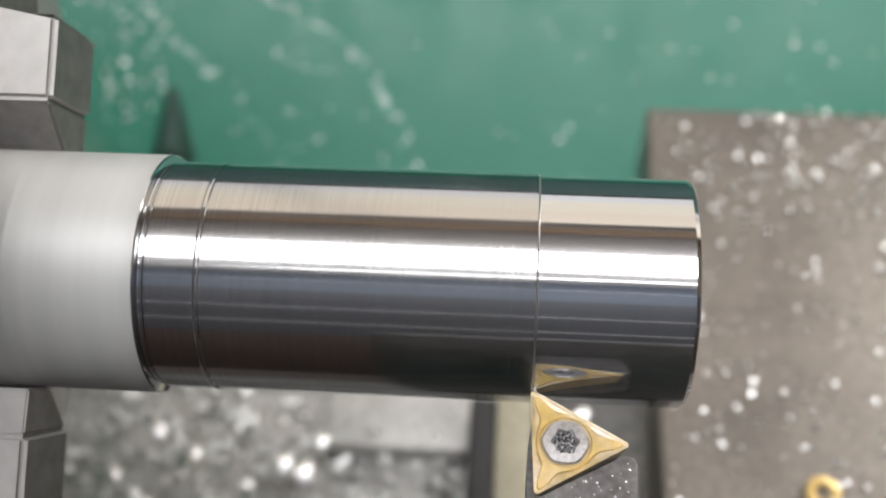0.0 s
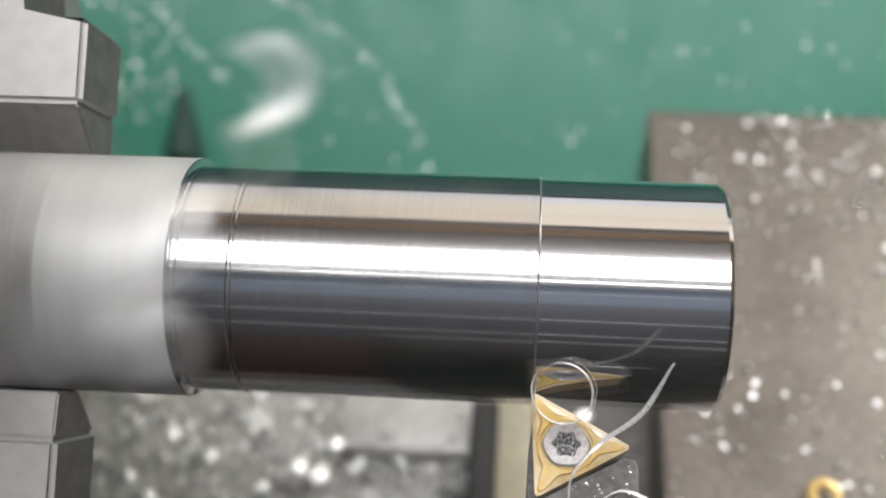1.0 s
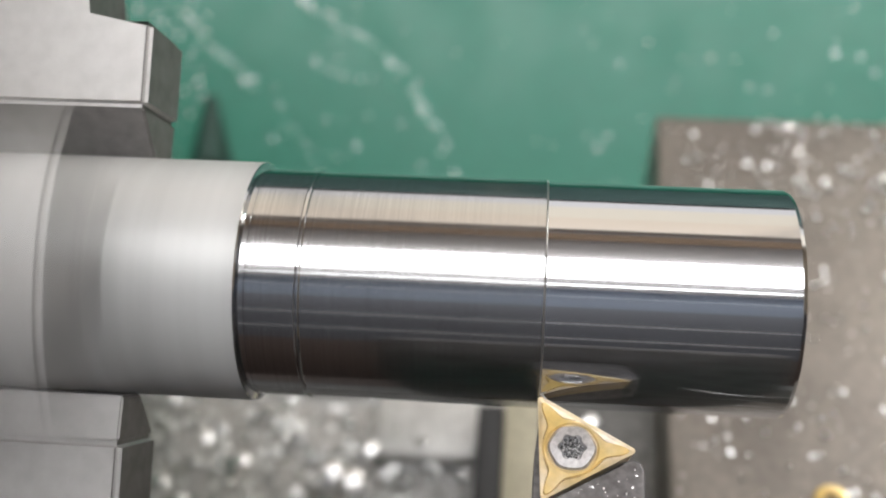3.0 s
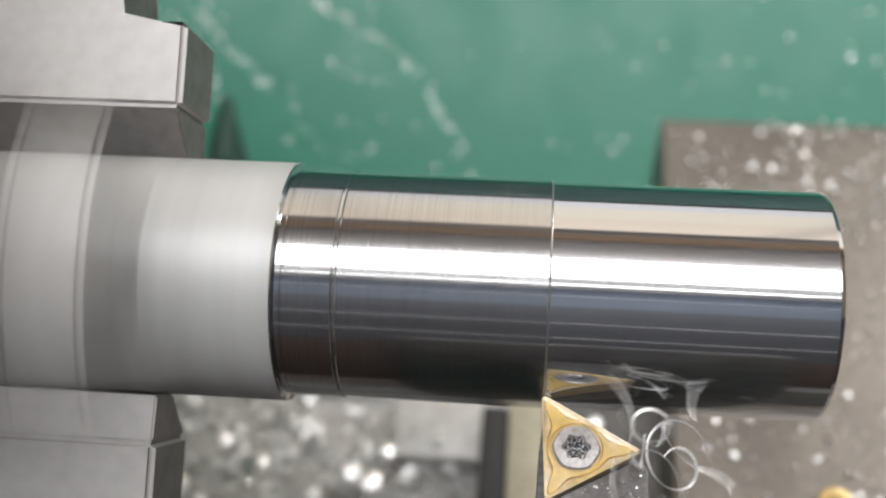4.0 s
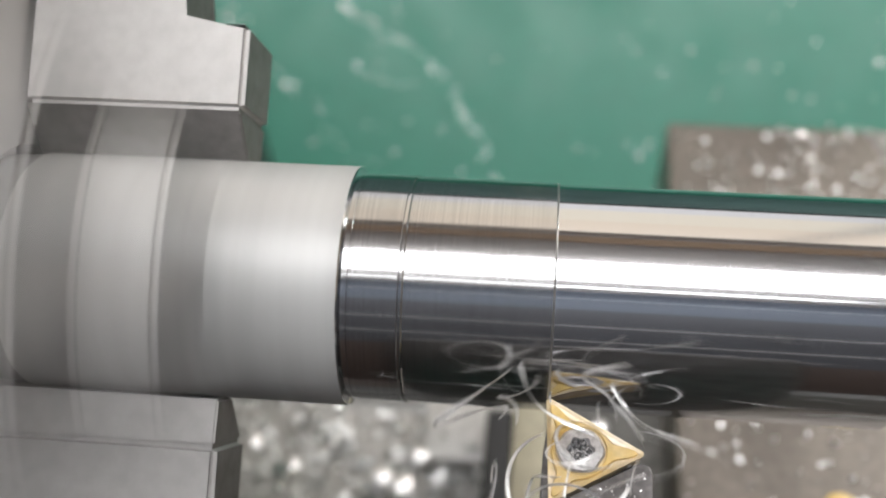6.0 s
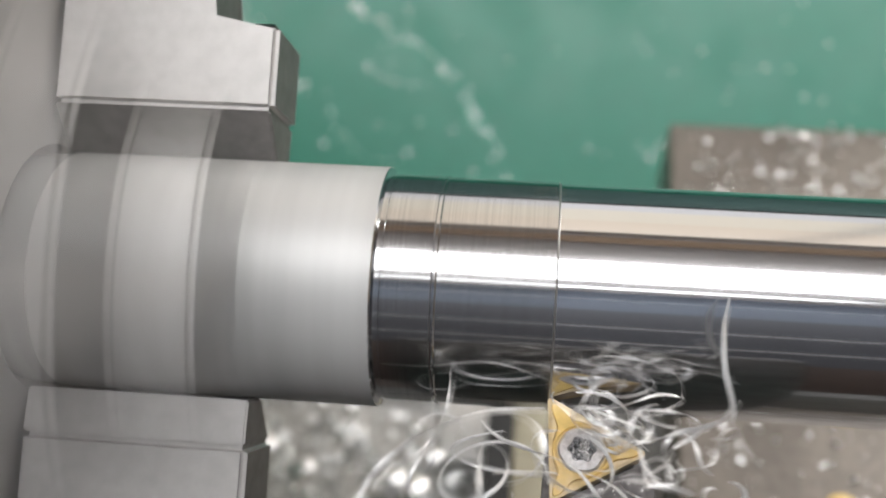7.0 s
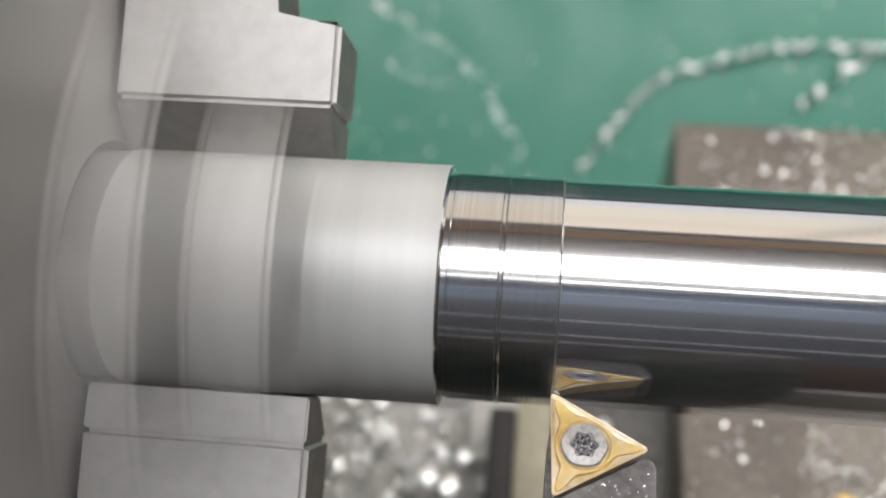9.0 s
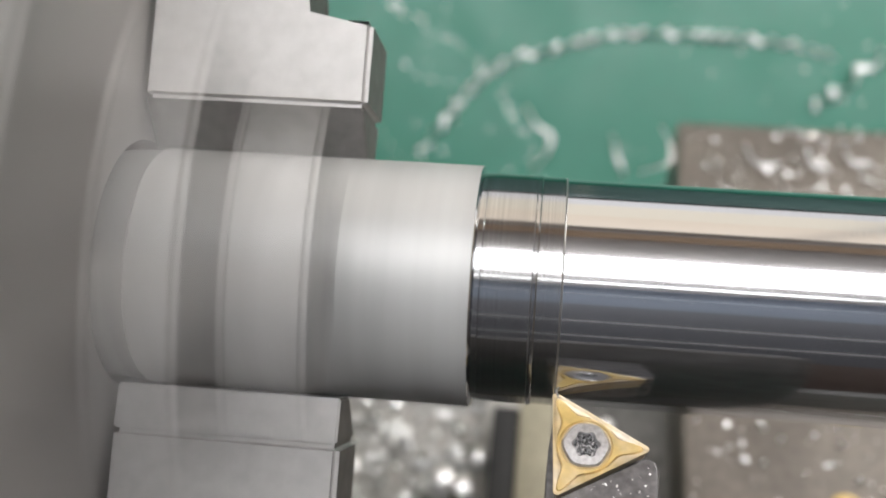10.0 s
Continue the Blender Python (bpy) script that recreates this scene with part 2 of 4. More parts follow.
def spline(knots, steps=14):
    """A smooth line through a few knots."""
    k = [Vector(p) for p in knots]
    k = [k[0] * 2 - k[1]] + k + [k[-1] * 2 - k[-2]]
    out = []
    for i in range(1, len(k) - 2):
        a, b, c, d = k[i - 1], k[i], k[i + 1], k[i + 2]
        for j in range(steps):
            t = j / steps
            out.append(0.5 * (2 * b + (c - a) * t + (2 * a - 5 * b + 4 * c - d) * t * t + (3 * b - a - 3 * c + d) * t ** 3))
    out.append(k[-2])
    return out


# ---- the room ----
def room():
    x0, x1, y0, y1, z0, z1 = -3200, 3200, -1060, 1600, -1120, 2250
    for name, b, m, lab, cat in (
            ("floor", (x0, x1, y0, y1, z0 - 100, z0), M_FLOOR, "dark stained concrete workshop floor", "floor"),
            ("ceiling", (x0, x1, y0, y1, z1, z1 + 100), M_CEIL, "pale painted workshop ceiling", "ceiling"),
            # unseen south wall: dimming towards the floor is put into three tones
            ("wall_south", (x0, x1, y0 - 100, y0, 1150, z1), M_BLUE, "blue-grey top of the unseen wall, toned for the bar's reflection", "wall"),
            ("south_wall_middle", (x0, x1, y0 - 100, y0 + 3, 70, 1150), M_SLATE, "slate grey middle of the unseen wall, toned for the bar's reflection", "wall"),
            ("south_wall_foot", (x0, x1, y0 - 100, y0 + 6, z0, 70), M_NAVY, "dark foot of the unseen wall, toned for the bar's reflection", "wall"),
            ("wall_west", (x0 - 100, x0, y0, y1, z0, z1), M_WALL, "cream painted workshop wall", "wall"),
            ("wall_east", (x1, x1 + 100, y0, y1, z0, z1), M_WALL, "cream painted workshop wall", "wall")):
        tagged(part(name, box(bmesh.new(), *b), m, smooth=False), lab, cat, kind="structure")
    wx0, wx, wz0, wz1 = -1500, 2700, 120, 2200
    bm = bmesh.new()
    box(bm, x0, x1, y1, y1 + 100, z0, wz0)
    box(bm, x0, x1, y1, y1 + 100, wz1, z1)
    box(bm, x0, wx0, y1, y1 + 100, wz0, wz1)
    box(bm, wx, x1, y1, y1 + 100, wz0, wz1)
    tagged(part("wall_north", bm, M_WALL, smooth=False), "cream painted workshop wall with a wide window", "wall", kind="structure")
    w = thing("window_1", "wide workshop window with white steel bars", "window", kind="structure")
    for i in range(5):
        x = wx0 + 25 + i * 1037
        part("window_bar", box(bmesh.new(), x - 25, x + 25, y1 + 20, y1 + 70, wz0, wz1, 4), M_CASE, w)
    for z in (wz0 + 25, wz1 - 25):
        part("window_rail", box(bmesh.new(), wx0, wx, y1 + 20, y1 + 70, z - 25, z + 25, 4), M_CASE, w)


def outside():
    """Glowing planes added past the window: pale, cream and tan bands for reflection."""
    for name, z0, z1, colour, lab in (("backdrop_pale", -900, 1080, (0.62, 0.62, 0.65), "pale glowing plane added outside the window"),
                                      ("backdrop_cream", 1080, 2020, (0.82, 0.72, 0.55), "cream glowing plane added outside the window"),
                                      ("backdrop_tan", 2020, 4600, (0.76, 0.59, 0.41), "tan glowing plane added outside the window")):
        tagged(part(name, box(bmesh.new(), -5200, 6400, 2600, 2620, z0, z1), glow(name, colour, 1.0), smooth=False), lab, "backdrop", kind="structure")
    # unseen strip added to give the bar's reflection a brown line
    tagged(part("ceiling_strip", box(bmesh.new(), -3200, 3200, 1050, 1330, 2130, 2249, 4), M_BROWN_STRIP), "brown strip added under the ceiling for the bar's reflection", "beam", kind="structure")


def ceiling_light():
    t = thing("ceiling_light", "long hanging ceiling light with a bright diffuser", "ceiling light")
    part("case", box(bmesh.new(), -1250, 1250, -90, 90, 1990, 2030, 6), M_CASE, t)
    for x in (-900, 900):
        part("rod", box(bmesh.new(), x - 8, x + 8, -8, 8, 2030, 2250), M_CASE, t)
    part("diffuser", box(bmesh.new(), -1230, 1230, -325, 325, 1940, 1989, 12), M_LAMP, t, "glowing white diffuser")
    return t


room()
outside()
ceiling_light().matrix_basis = pose(0, -0.17, 0)


def tube_light(at):
    t = thing("tube_light", "slim fluorescent tube light in a white batten", "tube light", "tube lights", at=at)
    part("batten", box(bmesh.new(), -620, 620, -22, 22, 16, 60, 4), M_CASE, t)
    part("tube", revolve(bmesh.new(), [(-600, 0), (-600, 13), (600, 13), (600, 0)], 24), M_LAMP, t, "glowing fluorescent tube")
    for x in (-606, 606):
        part("socket", box(bmesh.new(), x - 6, x + 6, -14, 14, -16, 16, 2), M_CASE, t)
    return t


# hung under the ceiling behind the operator
tube_light(pose(0, -0.75, 1.95))
for x in (-0.4, 0.4):
    tagged(part("hanging_rod", box(bmesh.new(), x / MM - 4, x / MM + 4, -754, -746, 2008, 2249), M_CASE), "thin white rod holding a tube light", "rod")
# strips added on the unseen wall for faint lines that the bar reflects
for z in (0.31, 0.64, 1.68):
    tagged(part("reflection_strip", box(bmesh.new(), -1800, 1800, -1056, -1052, z / MM - 7, z / MM + 7, 1), M_PALE_STRIP), "pale strip added on the unseen wall for a reflected line", "batten", "wall battens")


# ---- the lathe's fixed parts ----
def splash_guard():
    """Green sheet behind the bed: a sloping apron that curves up into an upright back."""
    t = thing("splash_guard", "green enamelled sheet steel splash guard behind the bed", "splash guard")
    prof = [(120, -309)]
    for i in range(13):
        y = 120 + i * 15
        prof.append((y, -309 + 0.62 * (y - 120)))
    y, z, a = prof[-1][0], prof[-1][1], math.atan(0.62)
    for i in range(12):
        a += (radians(74) - math.atan(0.62)) / 12
        y, z = y + 9 * math.cos(a), z + 9 * math.sin(a)
        prof.append((y, z))
    bm = bmesh.new()
    rows = []
    for py, pz in prof[1:]:
        rows.append([(bm.verts.new((x, py, pz)), bm.verts.new((x, py + 1.5, pz - 2.5))) for x in (-330, -110, 110, 330, 560)])
    for ra, rb in zip(rows, rows[1:]):
        for i in range(4):
            bm.faces.new((ra[i][0], ra[i + 1][0], rb[i + 1][0], rb[i][0]))
            bm.faces.new((ra[i][1], rb[i][1], rb[i + 1][1], ra[i + 1][1]))
    part("apron", bm, M_GREEN, t)
    # dark wedge in place of the chuck's shadow on the apron
    bm = bmesh.new()
    fin = [(-177, 210), (-154, 210), (-165, 239), (-170, 239)]
    lo = [bm.verts.new((fx, fy, -309 + 0.62 * (fy - 120) + 0.5)) for fx, fy in fin]
    hi = [bm.verts.new((-165 + 0.3 * (fx + 165), fy, -309 + 0.62 * (fy - 120) + (9 if fy < 216 else 3))) for fx, fy in fin]
    bm.faces.new(hi)
    bm.faces.new(lo[::-1])
    for i in range(4):
        bm.faces.new((lo[i], lo[(i + 1) % 4], hi[(i + 1) % 4], hi[i]))
    part("shadow_wedge", bm, M_DEEP, t, "dark green wedge standing in for a shadow")
    # unseen back; its greyer tone sets the green band that the bar reflects
    bm = bmesh.new()
    for x0, x1 in ((-330, -33), (-30, 260), (263, 560)):
        quad = [(x0, y + 0.3, z + 0.5), (x1, y + 0.3, z + 0.5), (x1, y + 60, z + 205), (x0, y + 60, z + 205)]
        f = [bm.verts.new(q) for q in quad]
        r = [bm.verts.new((qx, qy + 2, qz)) for qx, qy, qz in quad]
        bm.faces.new(f)
        bm.faces.new(r[::-1])
        for i in range(4):
            bm.faces.new((f[i], r[i], r[(i + 1) % 4], f[(i + 1) % 4]))
    part("back_panel", bm, M_TEAL, t, "unseen upright back, greyed for its reflection in the bar", smooth=False)
    part("top_rail", box(bmesh.new(), -330, 560, y + 56, y + 74, z + 204, z + 224, 3), M_DARK, t)
    return t


def headstock():
    t = thing("headstock", "green enamelled headstock casting behind the chuck", "headstock")
    part("casting", box(bmesh.new(), -520, -205, -170, 150, -230, 160, 14, 3), M_GREEN, t)
    part("spindle_nose", revolve(bmesh.new(), [(-206, 0), (-206, 55), (-182, 55), (-182, 0)], 64), M_CHUCK, t)
    return t


def bed():
    t = thing("lathe_bed", "oily cast iron lathe bed with ground ways", "lathe bed")
    part("front_way", box(bmesh.new(), -520, 620, -125, -70, -330, -182, 3), M_IRON, t)
    part("rear_way", box(bmesh.new(), -520, 620, 72, 118, -330, -190, 3), M_WAY, t)
    part("chip_well", box(bmesh.new(), -520, 620, -70, 5, -330, -196, 2), M_IRON, t)
    part("chip_well", box(bmesh.new(), -520, 620, 5, 72, -330, -196, 2), M_WAY, t)
    part("web", box(bmesh.new(), -64, 60, 46, 71, -196, -182, 2), M_WAY, t, "pale worn web across the bed")
    part("foot", box(bmesh.new(), -520, 620, -180, 470, -360, -331, 2), M_IRON, t)
    part("stand", box(bmesh.new(), -520, 620, -170, 160, -1119, -360, 8), M_GREEN, t, "green cabinet stand")
    return t


def guard_fill_lamp():
    """Conical lamp added to brighten the guard; bent arm from its top rail."""
    t = thing("guard_fill_lamp", "small unseen conical lamp added to brighten the green guard", "work lamp", at=look((0.42, 0.40, 0.42), (0.13, 0.36, -0.12)))
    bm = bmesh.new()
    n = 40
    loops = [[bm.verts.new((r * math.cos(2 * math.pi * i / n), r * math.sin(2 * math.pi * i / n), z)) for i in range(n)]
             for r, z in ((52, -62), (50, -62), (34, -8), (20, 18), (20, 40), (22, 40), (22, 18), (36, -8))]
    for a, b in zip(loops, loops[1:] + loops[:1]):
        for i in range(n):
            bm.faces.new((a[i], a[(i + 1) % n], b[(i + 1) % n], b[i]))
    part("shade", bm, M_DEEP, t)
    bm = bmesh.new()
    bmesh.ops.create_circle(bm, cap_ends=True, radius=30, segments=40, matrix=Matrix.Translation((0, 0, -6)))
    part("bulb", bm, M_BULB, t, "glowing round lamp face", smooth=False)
    inv = t.matrix_basis.inverted()
    knots = [inv @ Vector(q) / MM for q in ((0.36, 0.441, 0.111), (0.40, 0.435, 0.20), (0.47, 0.43, 0.38), (0.47, 0.43, 0.46), (0.435, 0.41, 0.455))]
    part("arm", ribbon(bmesh.new(), spline(knots), 12, 12), M_DEEP, t)
    return t


splash_guard()
headstock()
bed()
guard_fill_lamp()


# ---- what turns: chuck and workpiece ----
FACE = -112.5


def wedge(bm, r0, r1, x, w0, w1, bevel):
    """The tip of a jaw, sloping on one flank and nearly straight on the other."""
    sect = [(-w0, r0), (w1 - 0.6, r0), (w1, r1), (-w1, r1)]
    lo = [bm.verts.new((FACE + 1, y, z)) for y, z in sect]
    hi = [bm.verts.new((x, y, z)) for y, z in sect]
    fs = [bm.faces.new(lo), bm.faces.new(hi[::-1])] + [bm.faces.new((lo[i], hi[i], hi[(i + 1) % 4], lo[(i + 1) % 4])) for i in range(4)]
    bmesh.ops.bevel(bm, geom=list({e for f in fs for e in f.edges}), offset=bevel, segments=2, affect="EDGES")
    return bm


JAW_END, JAW_WIDE = -76.2, 8.0


def jaw_body():
    """The stepped body of a jaw that points along +z, from its (x, r) outline."""
    prof = [(FACE + 1, 25.8), (JAW_END, 25.8), (JAW_END, 39.6), (JAW_END - 11, 39.6), (JAW_END - 11, 55), (-98, 55), (-98, 76), (FACE + 1, 76)]
    bm = bmesh.new()
    a = [bm.verts.new((x, -JAW_WIDE, r)) for x, r in prof]
    c = [bm.verts.new((x, JAW_WIDE, r)) for x, r in prof]
    k = len(prof)
    fs = [bm.faces.new(a), bm.faces.new(c[::-1])] + [bm.faces.new((a[i], c[i], c[(i + 1) % k], a[(i + 1) % k])) for i in range(k)]
    bmesh.ops.bevel(bm, geom=list({e for f in fs for e in f.edges}), offset=0.9, segments=3, affect="EDGES")
    me = mesh_of("jaw", bm, M_JAW)
    me.materials.append(M_JAW_SHADE)
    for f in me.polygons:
        f.material_index = int(f.normal.x > 0.9)      # the ends are darkened, shade put into the colour
    return me


def chuck():
    t = thing("lathe_chuck", "spinning lathe chuck with stepped bright steel jaws", "chuck")
    prof = [(FACE, 20), (FACE, 97), (FACE - 3, 100), (-178, 100), (-181, 97), (-181, 20)]
    part("body", revolve(bmesh.new(), prof, 160, True), M_CHUCK, t)
    me = jaw_body()
    tip = mesh_of("jaw_tip", wedge(bmesh.new(), 18.9, 25.75, JAW_END - 0.5, 0.6, JAW_WIDE - 0.3, 0.3), M_JAW)
    tip.materials.append(M_JAW_SHADE)
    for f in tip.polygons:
        f.material_index = int(f.normal.y < -0.3 and f.normal.z < -0.3 or f.normal.x > 0.9)      # shade painted on gripping flank and end
    bolt = mesh_of("bolt", revolve(bmesh.new(), [(FACE - 0.5, 0), (FACE + 0.7, 0), (FACE + 0.7, 3.2), (FACE + 1.6, 3.6), (FACE + 1.6, 5.4), (FACE - 0.5, 5.4)], 24), M_HOLDER)
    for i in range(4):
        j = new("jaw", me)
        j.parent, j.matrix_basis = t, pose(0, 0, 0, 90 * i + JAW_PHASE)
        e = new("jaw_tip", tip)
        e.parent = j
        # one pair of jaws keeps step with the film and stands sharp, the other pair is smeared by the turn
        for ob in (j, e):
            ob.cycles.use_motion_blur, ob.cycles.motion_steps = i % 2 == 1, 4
        for s in (-1, 1):
            o = new("bolt", bolt)
            o.parent, o.matrix_basis = t, pose(0, 0, 0, 90 * i + JAW_PHASE + 45) @ pose(0, s * 16 * MM, 72 * MM)
            o.cycles.motion_steps = 4
    return t


def workpiece():
    t = thing("steel_bar", "round steel bar with a bright turned end, spinning in the chuck", "workpiece")
    prof = [(-150, 0), (-150, 17.3), (FACE + 4.2, 17.3), (FACE + 4.2, R_BAR - 0.3), (FACE + 4.6, R_BAR), (-57.7, R_BAR), (-57.7, 0)]
    part("rough_length", revolve(bmesh.new(), prof, 224), M_BAR, t, "matt grey unmachined length", sharp=9)
    part("chamfer", revolve(bmesh.new(), [(-57.7, 16.6), (-57.7, R_BAR - 0.03), (-57.5, R_BAR - 0.2), (-57.2, R_LAND - 0.2), (-57.0, R_LAND - 0.25), (-57.0, 16.6)], 224), M_CUT, t, "bright turned chamfer", sharp=15)
    # dark ring paints the shade where the bar meets the chuck
    part("shade_band", revolve(bmesh.new(), [(FACE - 2, 17), (FACE - 2, 18.2), (FACE + 4.4, 18.6), (FACE + 4.4, 17)], 160), M_CORNER_SHADE, t, "dark band for the shade beside the chuck")
    prof = [(-57.1, 16.6), (-57.1, R_LAND - 0.3), (-56.6, R_LAND - 0.25), (-56.3, R_LAND), (-49.1, R_LAND), (-48.95, R_LAND + 0.08), (-48.7, R_LAND + 0.12), (-48.45, R_LAND + 0.06), (-48.3, R_LAND - 0.1), (-48.2, R_LAND - 0.12),
            (-48.2, 16.6)]
    part("shoulder_land", revolve(bmesh.new(), prof, 224), M_SKIN, t, "turned land beside a fine groove", sharp=6)
    prof = [(-57.25, 0), (-57.25, R_CUT - 0.02), (22.0, R_CUT - 0.02), (22.6, R_CUT - 0.3), (22.8, R_CUT - 0.8), (22.8, 0)]
    part("finished_length", revolve(bmesh.new(), prof, 288), M_CUT, t, "mirror-bright finished length", sharp=6)
    return t


def uncut_skin():
    """The thin layer still to be cut: its edge stays at the tool and its tail runs into the hollow land."""
    t = thing("uncut_skin", "thin turned steel skin still to be cut from the bar", "workpiece")
    part("turned_layer", revolve(bmesh.new(), [(-0.2, R_CUT - 0.01), (-0.2, R_SKIN), (-48.7, R_SKIN), (-48.7, R_CUT - 0.01)], 288, True), M_SKIN, t, sharp=6)
    part("cut_edge", revolve(bmesh.new(), [(0.1, R_CUT - 0.01), (-0.05, R_CUT + 0.06), (-0.19, R_SKIN - 0.01), (-0.19, R_CUT - 0.01)], 288, True), M_EDGE, t, "bright edge left by the tool", sharp=6)
    return t


JAW_PHASE = -62.0
the_chuck, the_bar, the_skin = chuck(), workpiece(), uncut_skin()
M_SKIN.node_tree.nodes["bar_place"].object = the_bar


# ---- what slides: the carriage with its tool ----
def rounded(pts, r, k=5):
    """Outline with its corners rounded."""
    out = []
    n = len(pts)
    for i in range(n):
        p, a, b = Vector(pts[i]), Vector(pts[i - 1]), Vector(pts[(i + 1) % n])
        u, v = (a - p).normalized(), (b - p).normalized()
        half = u.angle(v) / 2
        d = r / math.tan(half)
        c = p + (u + v).normalized() * (r / math.sin(half))
        s, e = p + u * d - c, p + v * d - c
        for j in range(k + 1):
            q = s.lerp(e, j / k)
            out.append(tuple(c + q.normalized() * r))
    return out


TIP, HEEL_B, HEEL_C = (-0.35, -17.2), (14.3, -25.3), (0.55, -33.6)


def insert(parent):
    """Triangular carbide insert: chamfered flanks, raised middle with a ring round the hole, sunk chip grooves."""
    pts = rounded([TIP, HEEL_C, HEEL_B], 0.5)
    cx = sum(p[0] for p in (TIP, HEEL_B, HEEL_C)) / 3
    cy = sum(p[1] for p in (TIP, HEEL_B, HEEL_C)) / 3
    k = len(pts)

    def ring(bm, s, z):
        vs = []
        for x, y in pts:
            dx, dy = x - cx, y - cy
            vs.append(bm.verts.new((cx + dx * s, cy + dy * s, z)))
        return vs
    bm = bmesh.new()
    loops = [ring(bm, 0.90, -4.0), ring(bm, 0.995, -0.15), ring(bm, 1.0, 0.0), ring(bm, 0.972, 0.0), ring(bm, 0.94, -0.12)]
    loops.append(ring(bm, 0.86, -0.30))
    bm.faces.new(loops[0][::-1])
    for a, b in zip(loops, loops[1:]):
        for i in range(k):
            bm.faces.new((a[i], a[(i + 1) % k], b[(i + 1) % k], b[i]))
    bm.faces.new(loops[-1])
    ob = part("insert", bm, M_WORN, parent, "gold coated triangular carbide insert")
    # raised land in the middle with three arms to the corners
    land = []
    ring_r = 4.25
    arms = [math.atan2(p[1] - cy, p[0] - cx) for p in (TIP, HEEL_C, HEEL_B)]
    for i in range(120):
        a = 2 * math.pi * i / 120
        d = min(abs((a - b + math.pi) % (2 * math.pi) - math.pi) for b in arms)
        r = ring_r + 3.3 * math.exp(-(d / 0.15) ** 2) + 0.8 * math.exp(-(d / 0.42) ** 2)
        land.append((cx + r * math.cos(a), cy + r * math.sin(a)))
    bm = bmesh.new()
    lo = [bm.verts.new((x, y, -0.31)) for x, y in land]
    hi = [bm.verts.new((cx + (x - cx) * 0.96, cy + (y - cy) * 0.96, 0.02)) for x, y in land]
    inner = [bm.verts.new((cx + 3.85 * math.cos(2 * math.pi * i / 120), cy + 3.85 * math.sin(2 * math.pi * i / 120), 0.02)) for i in range(120)]
    deep = [bm.verts.new((cx + 3.5 * math.cos(2 * math.pi * i / 120), cy + 3.5 * math.sin(2 * math.pi * i / 120), -0.5)) for i in range(120)]
    for a, b in ((lo, hi), (hi, inner), (inner, deep)):
        for i in range(120):
            j = (i + 1) % 120
            bm.faces.new((a[i], a[j], b[j], b[i]))
    part("land", bm, M_GOLD, ob, "raised gold land round the screw")
    bm = bmesh.new()
    rim = [bm.verts.new((cx + (x - cx) * 1.018, cy + (y - cy) * 1.018, -0.285)) for x, y in land]
    low = [bm.verts.new((cx + (x - cx) * 0.97, cy + (y - cy) * 0.97, -0.29)) for x, y in land]
    for i in range(120):
        bm.faces.new((rim[i], rim[(i + 1) % 120], low[(i + 1) % 120], low[i]))
    part("burnt_line", bm, M_BURNT, ob, "dark burnt line round the land")
    # screw with a six-lobed socket
    bm = bmesh.new()
    n = 72
    loops = []
    for r, z, lobe in ((3.35, -0.6, 0.09), (3.4, -0.05, 0.09), (3.15, 0.22, 0.07), (1.9, 0.26, 0.2), (1.75, 0.1, 0.22), (1.55, -0.25, 0.2)):
        loops.append([bm.verts.new((cx + (r + lobe * math.cos(6 * t)) * math.cos(t), cy + (r + lobe * math.cos(6 * t)) * math.sin(t), z))
                      for t in (2 * math.pi * i / n for i in range(n))])
    for a, b in zip(loops, loops[1:]):
        for i in range(n):
            bm.faces.new((a[i], a[(i + 1) % n], b[(i + 1) % n], b[i]))
    bm.faces.new(loops[-1])
    part("screw", bm, M_SCREW, ob, "steel clamping screw with a star socket")
    bm = bmesh.new()
    rng = random.Random(5)
    for i in range(170):
        a, r = rng.uniform(0, 6.28), 1.65 * math.sqrt(rng.random())
        bmesh.ops.create_icosphere(bm, subdivisions=1, radius=rng.uniform(0.10, 0.24),
                                   matrix=Matrix.Translation((cx + r * math.cos(a), cy + r * math.sin(a), rng.uniform(-0.3, 0.0))))
    part("socket_dirt", bm, M_SOCKET, ob, "dark dirt packed in the socket", smooth=False)
    return ob


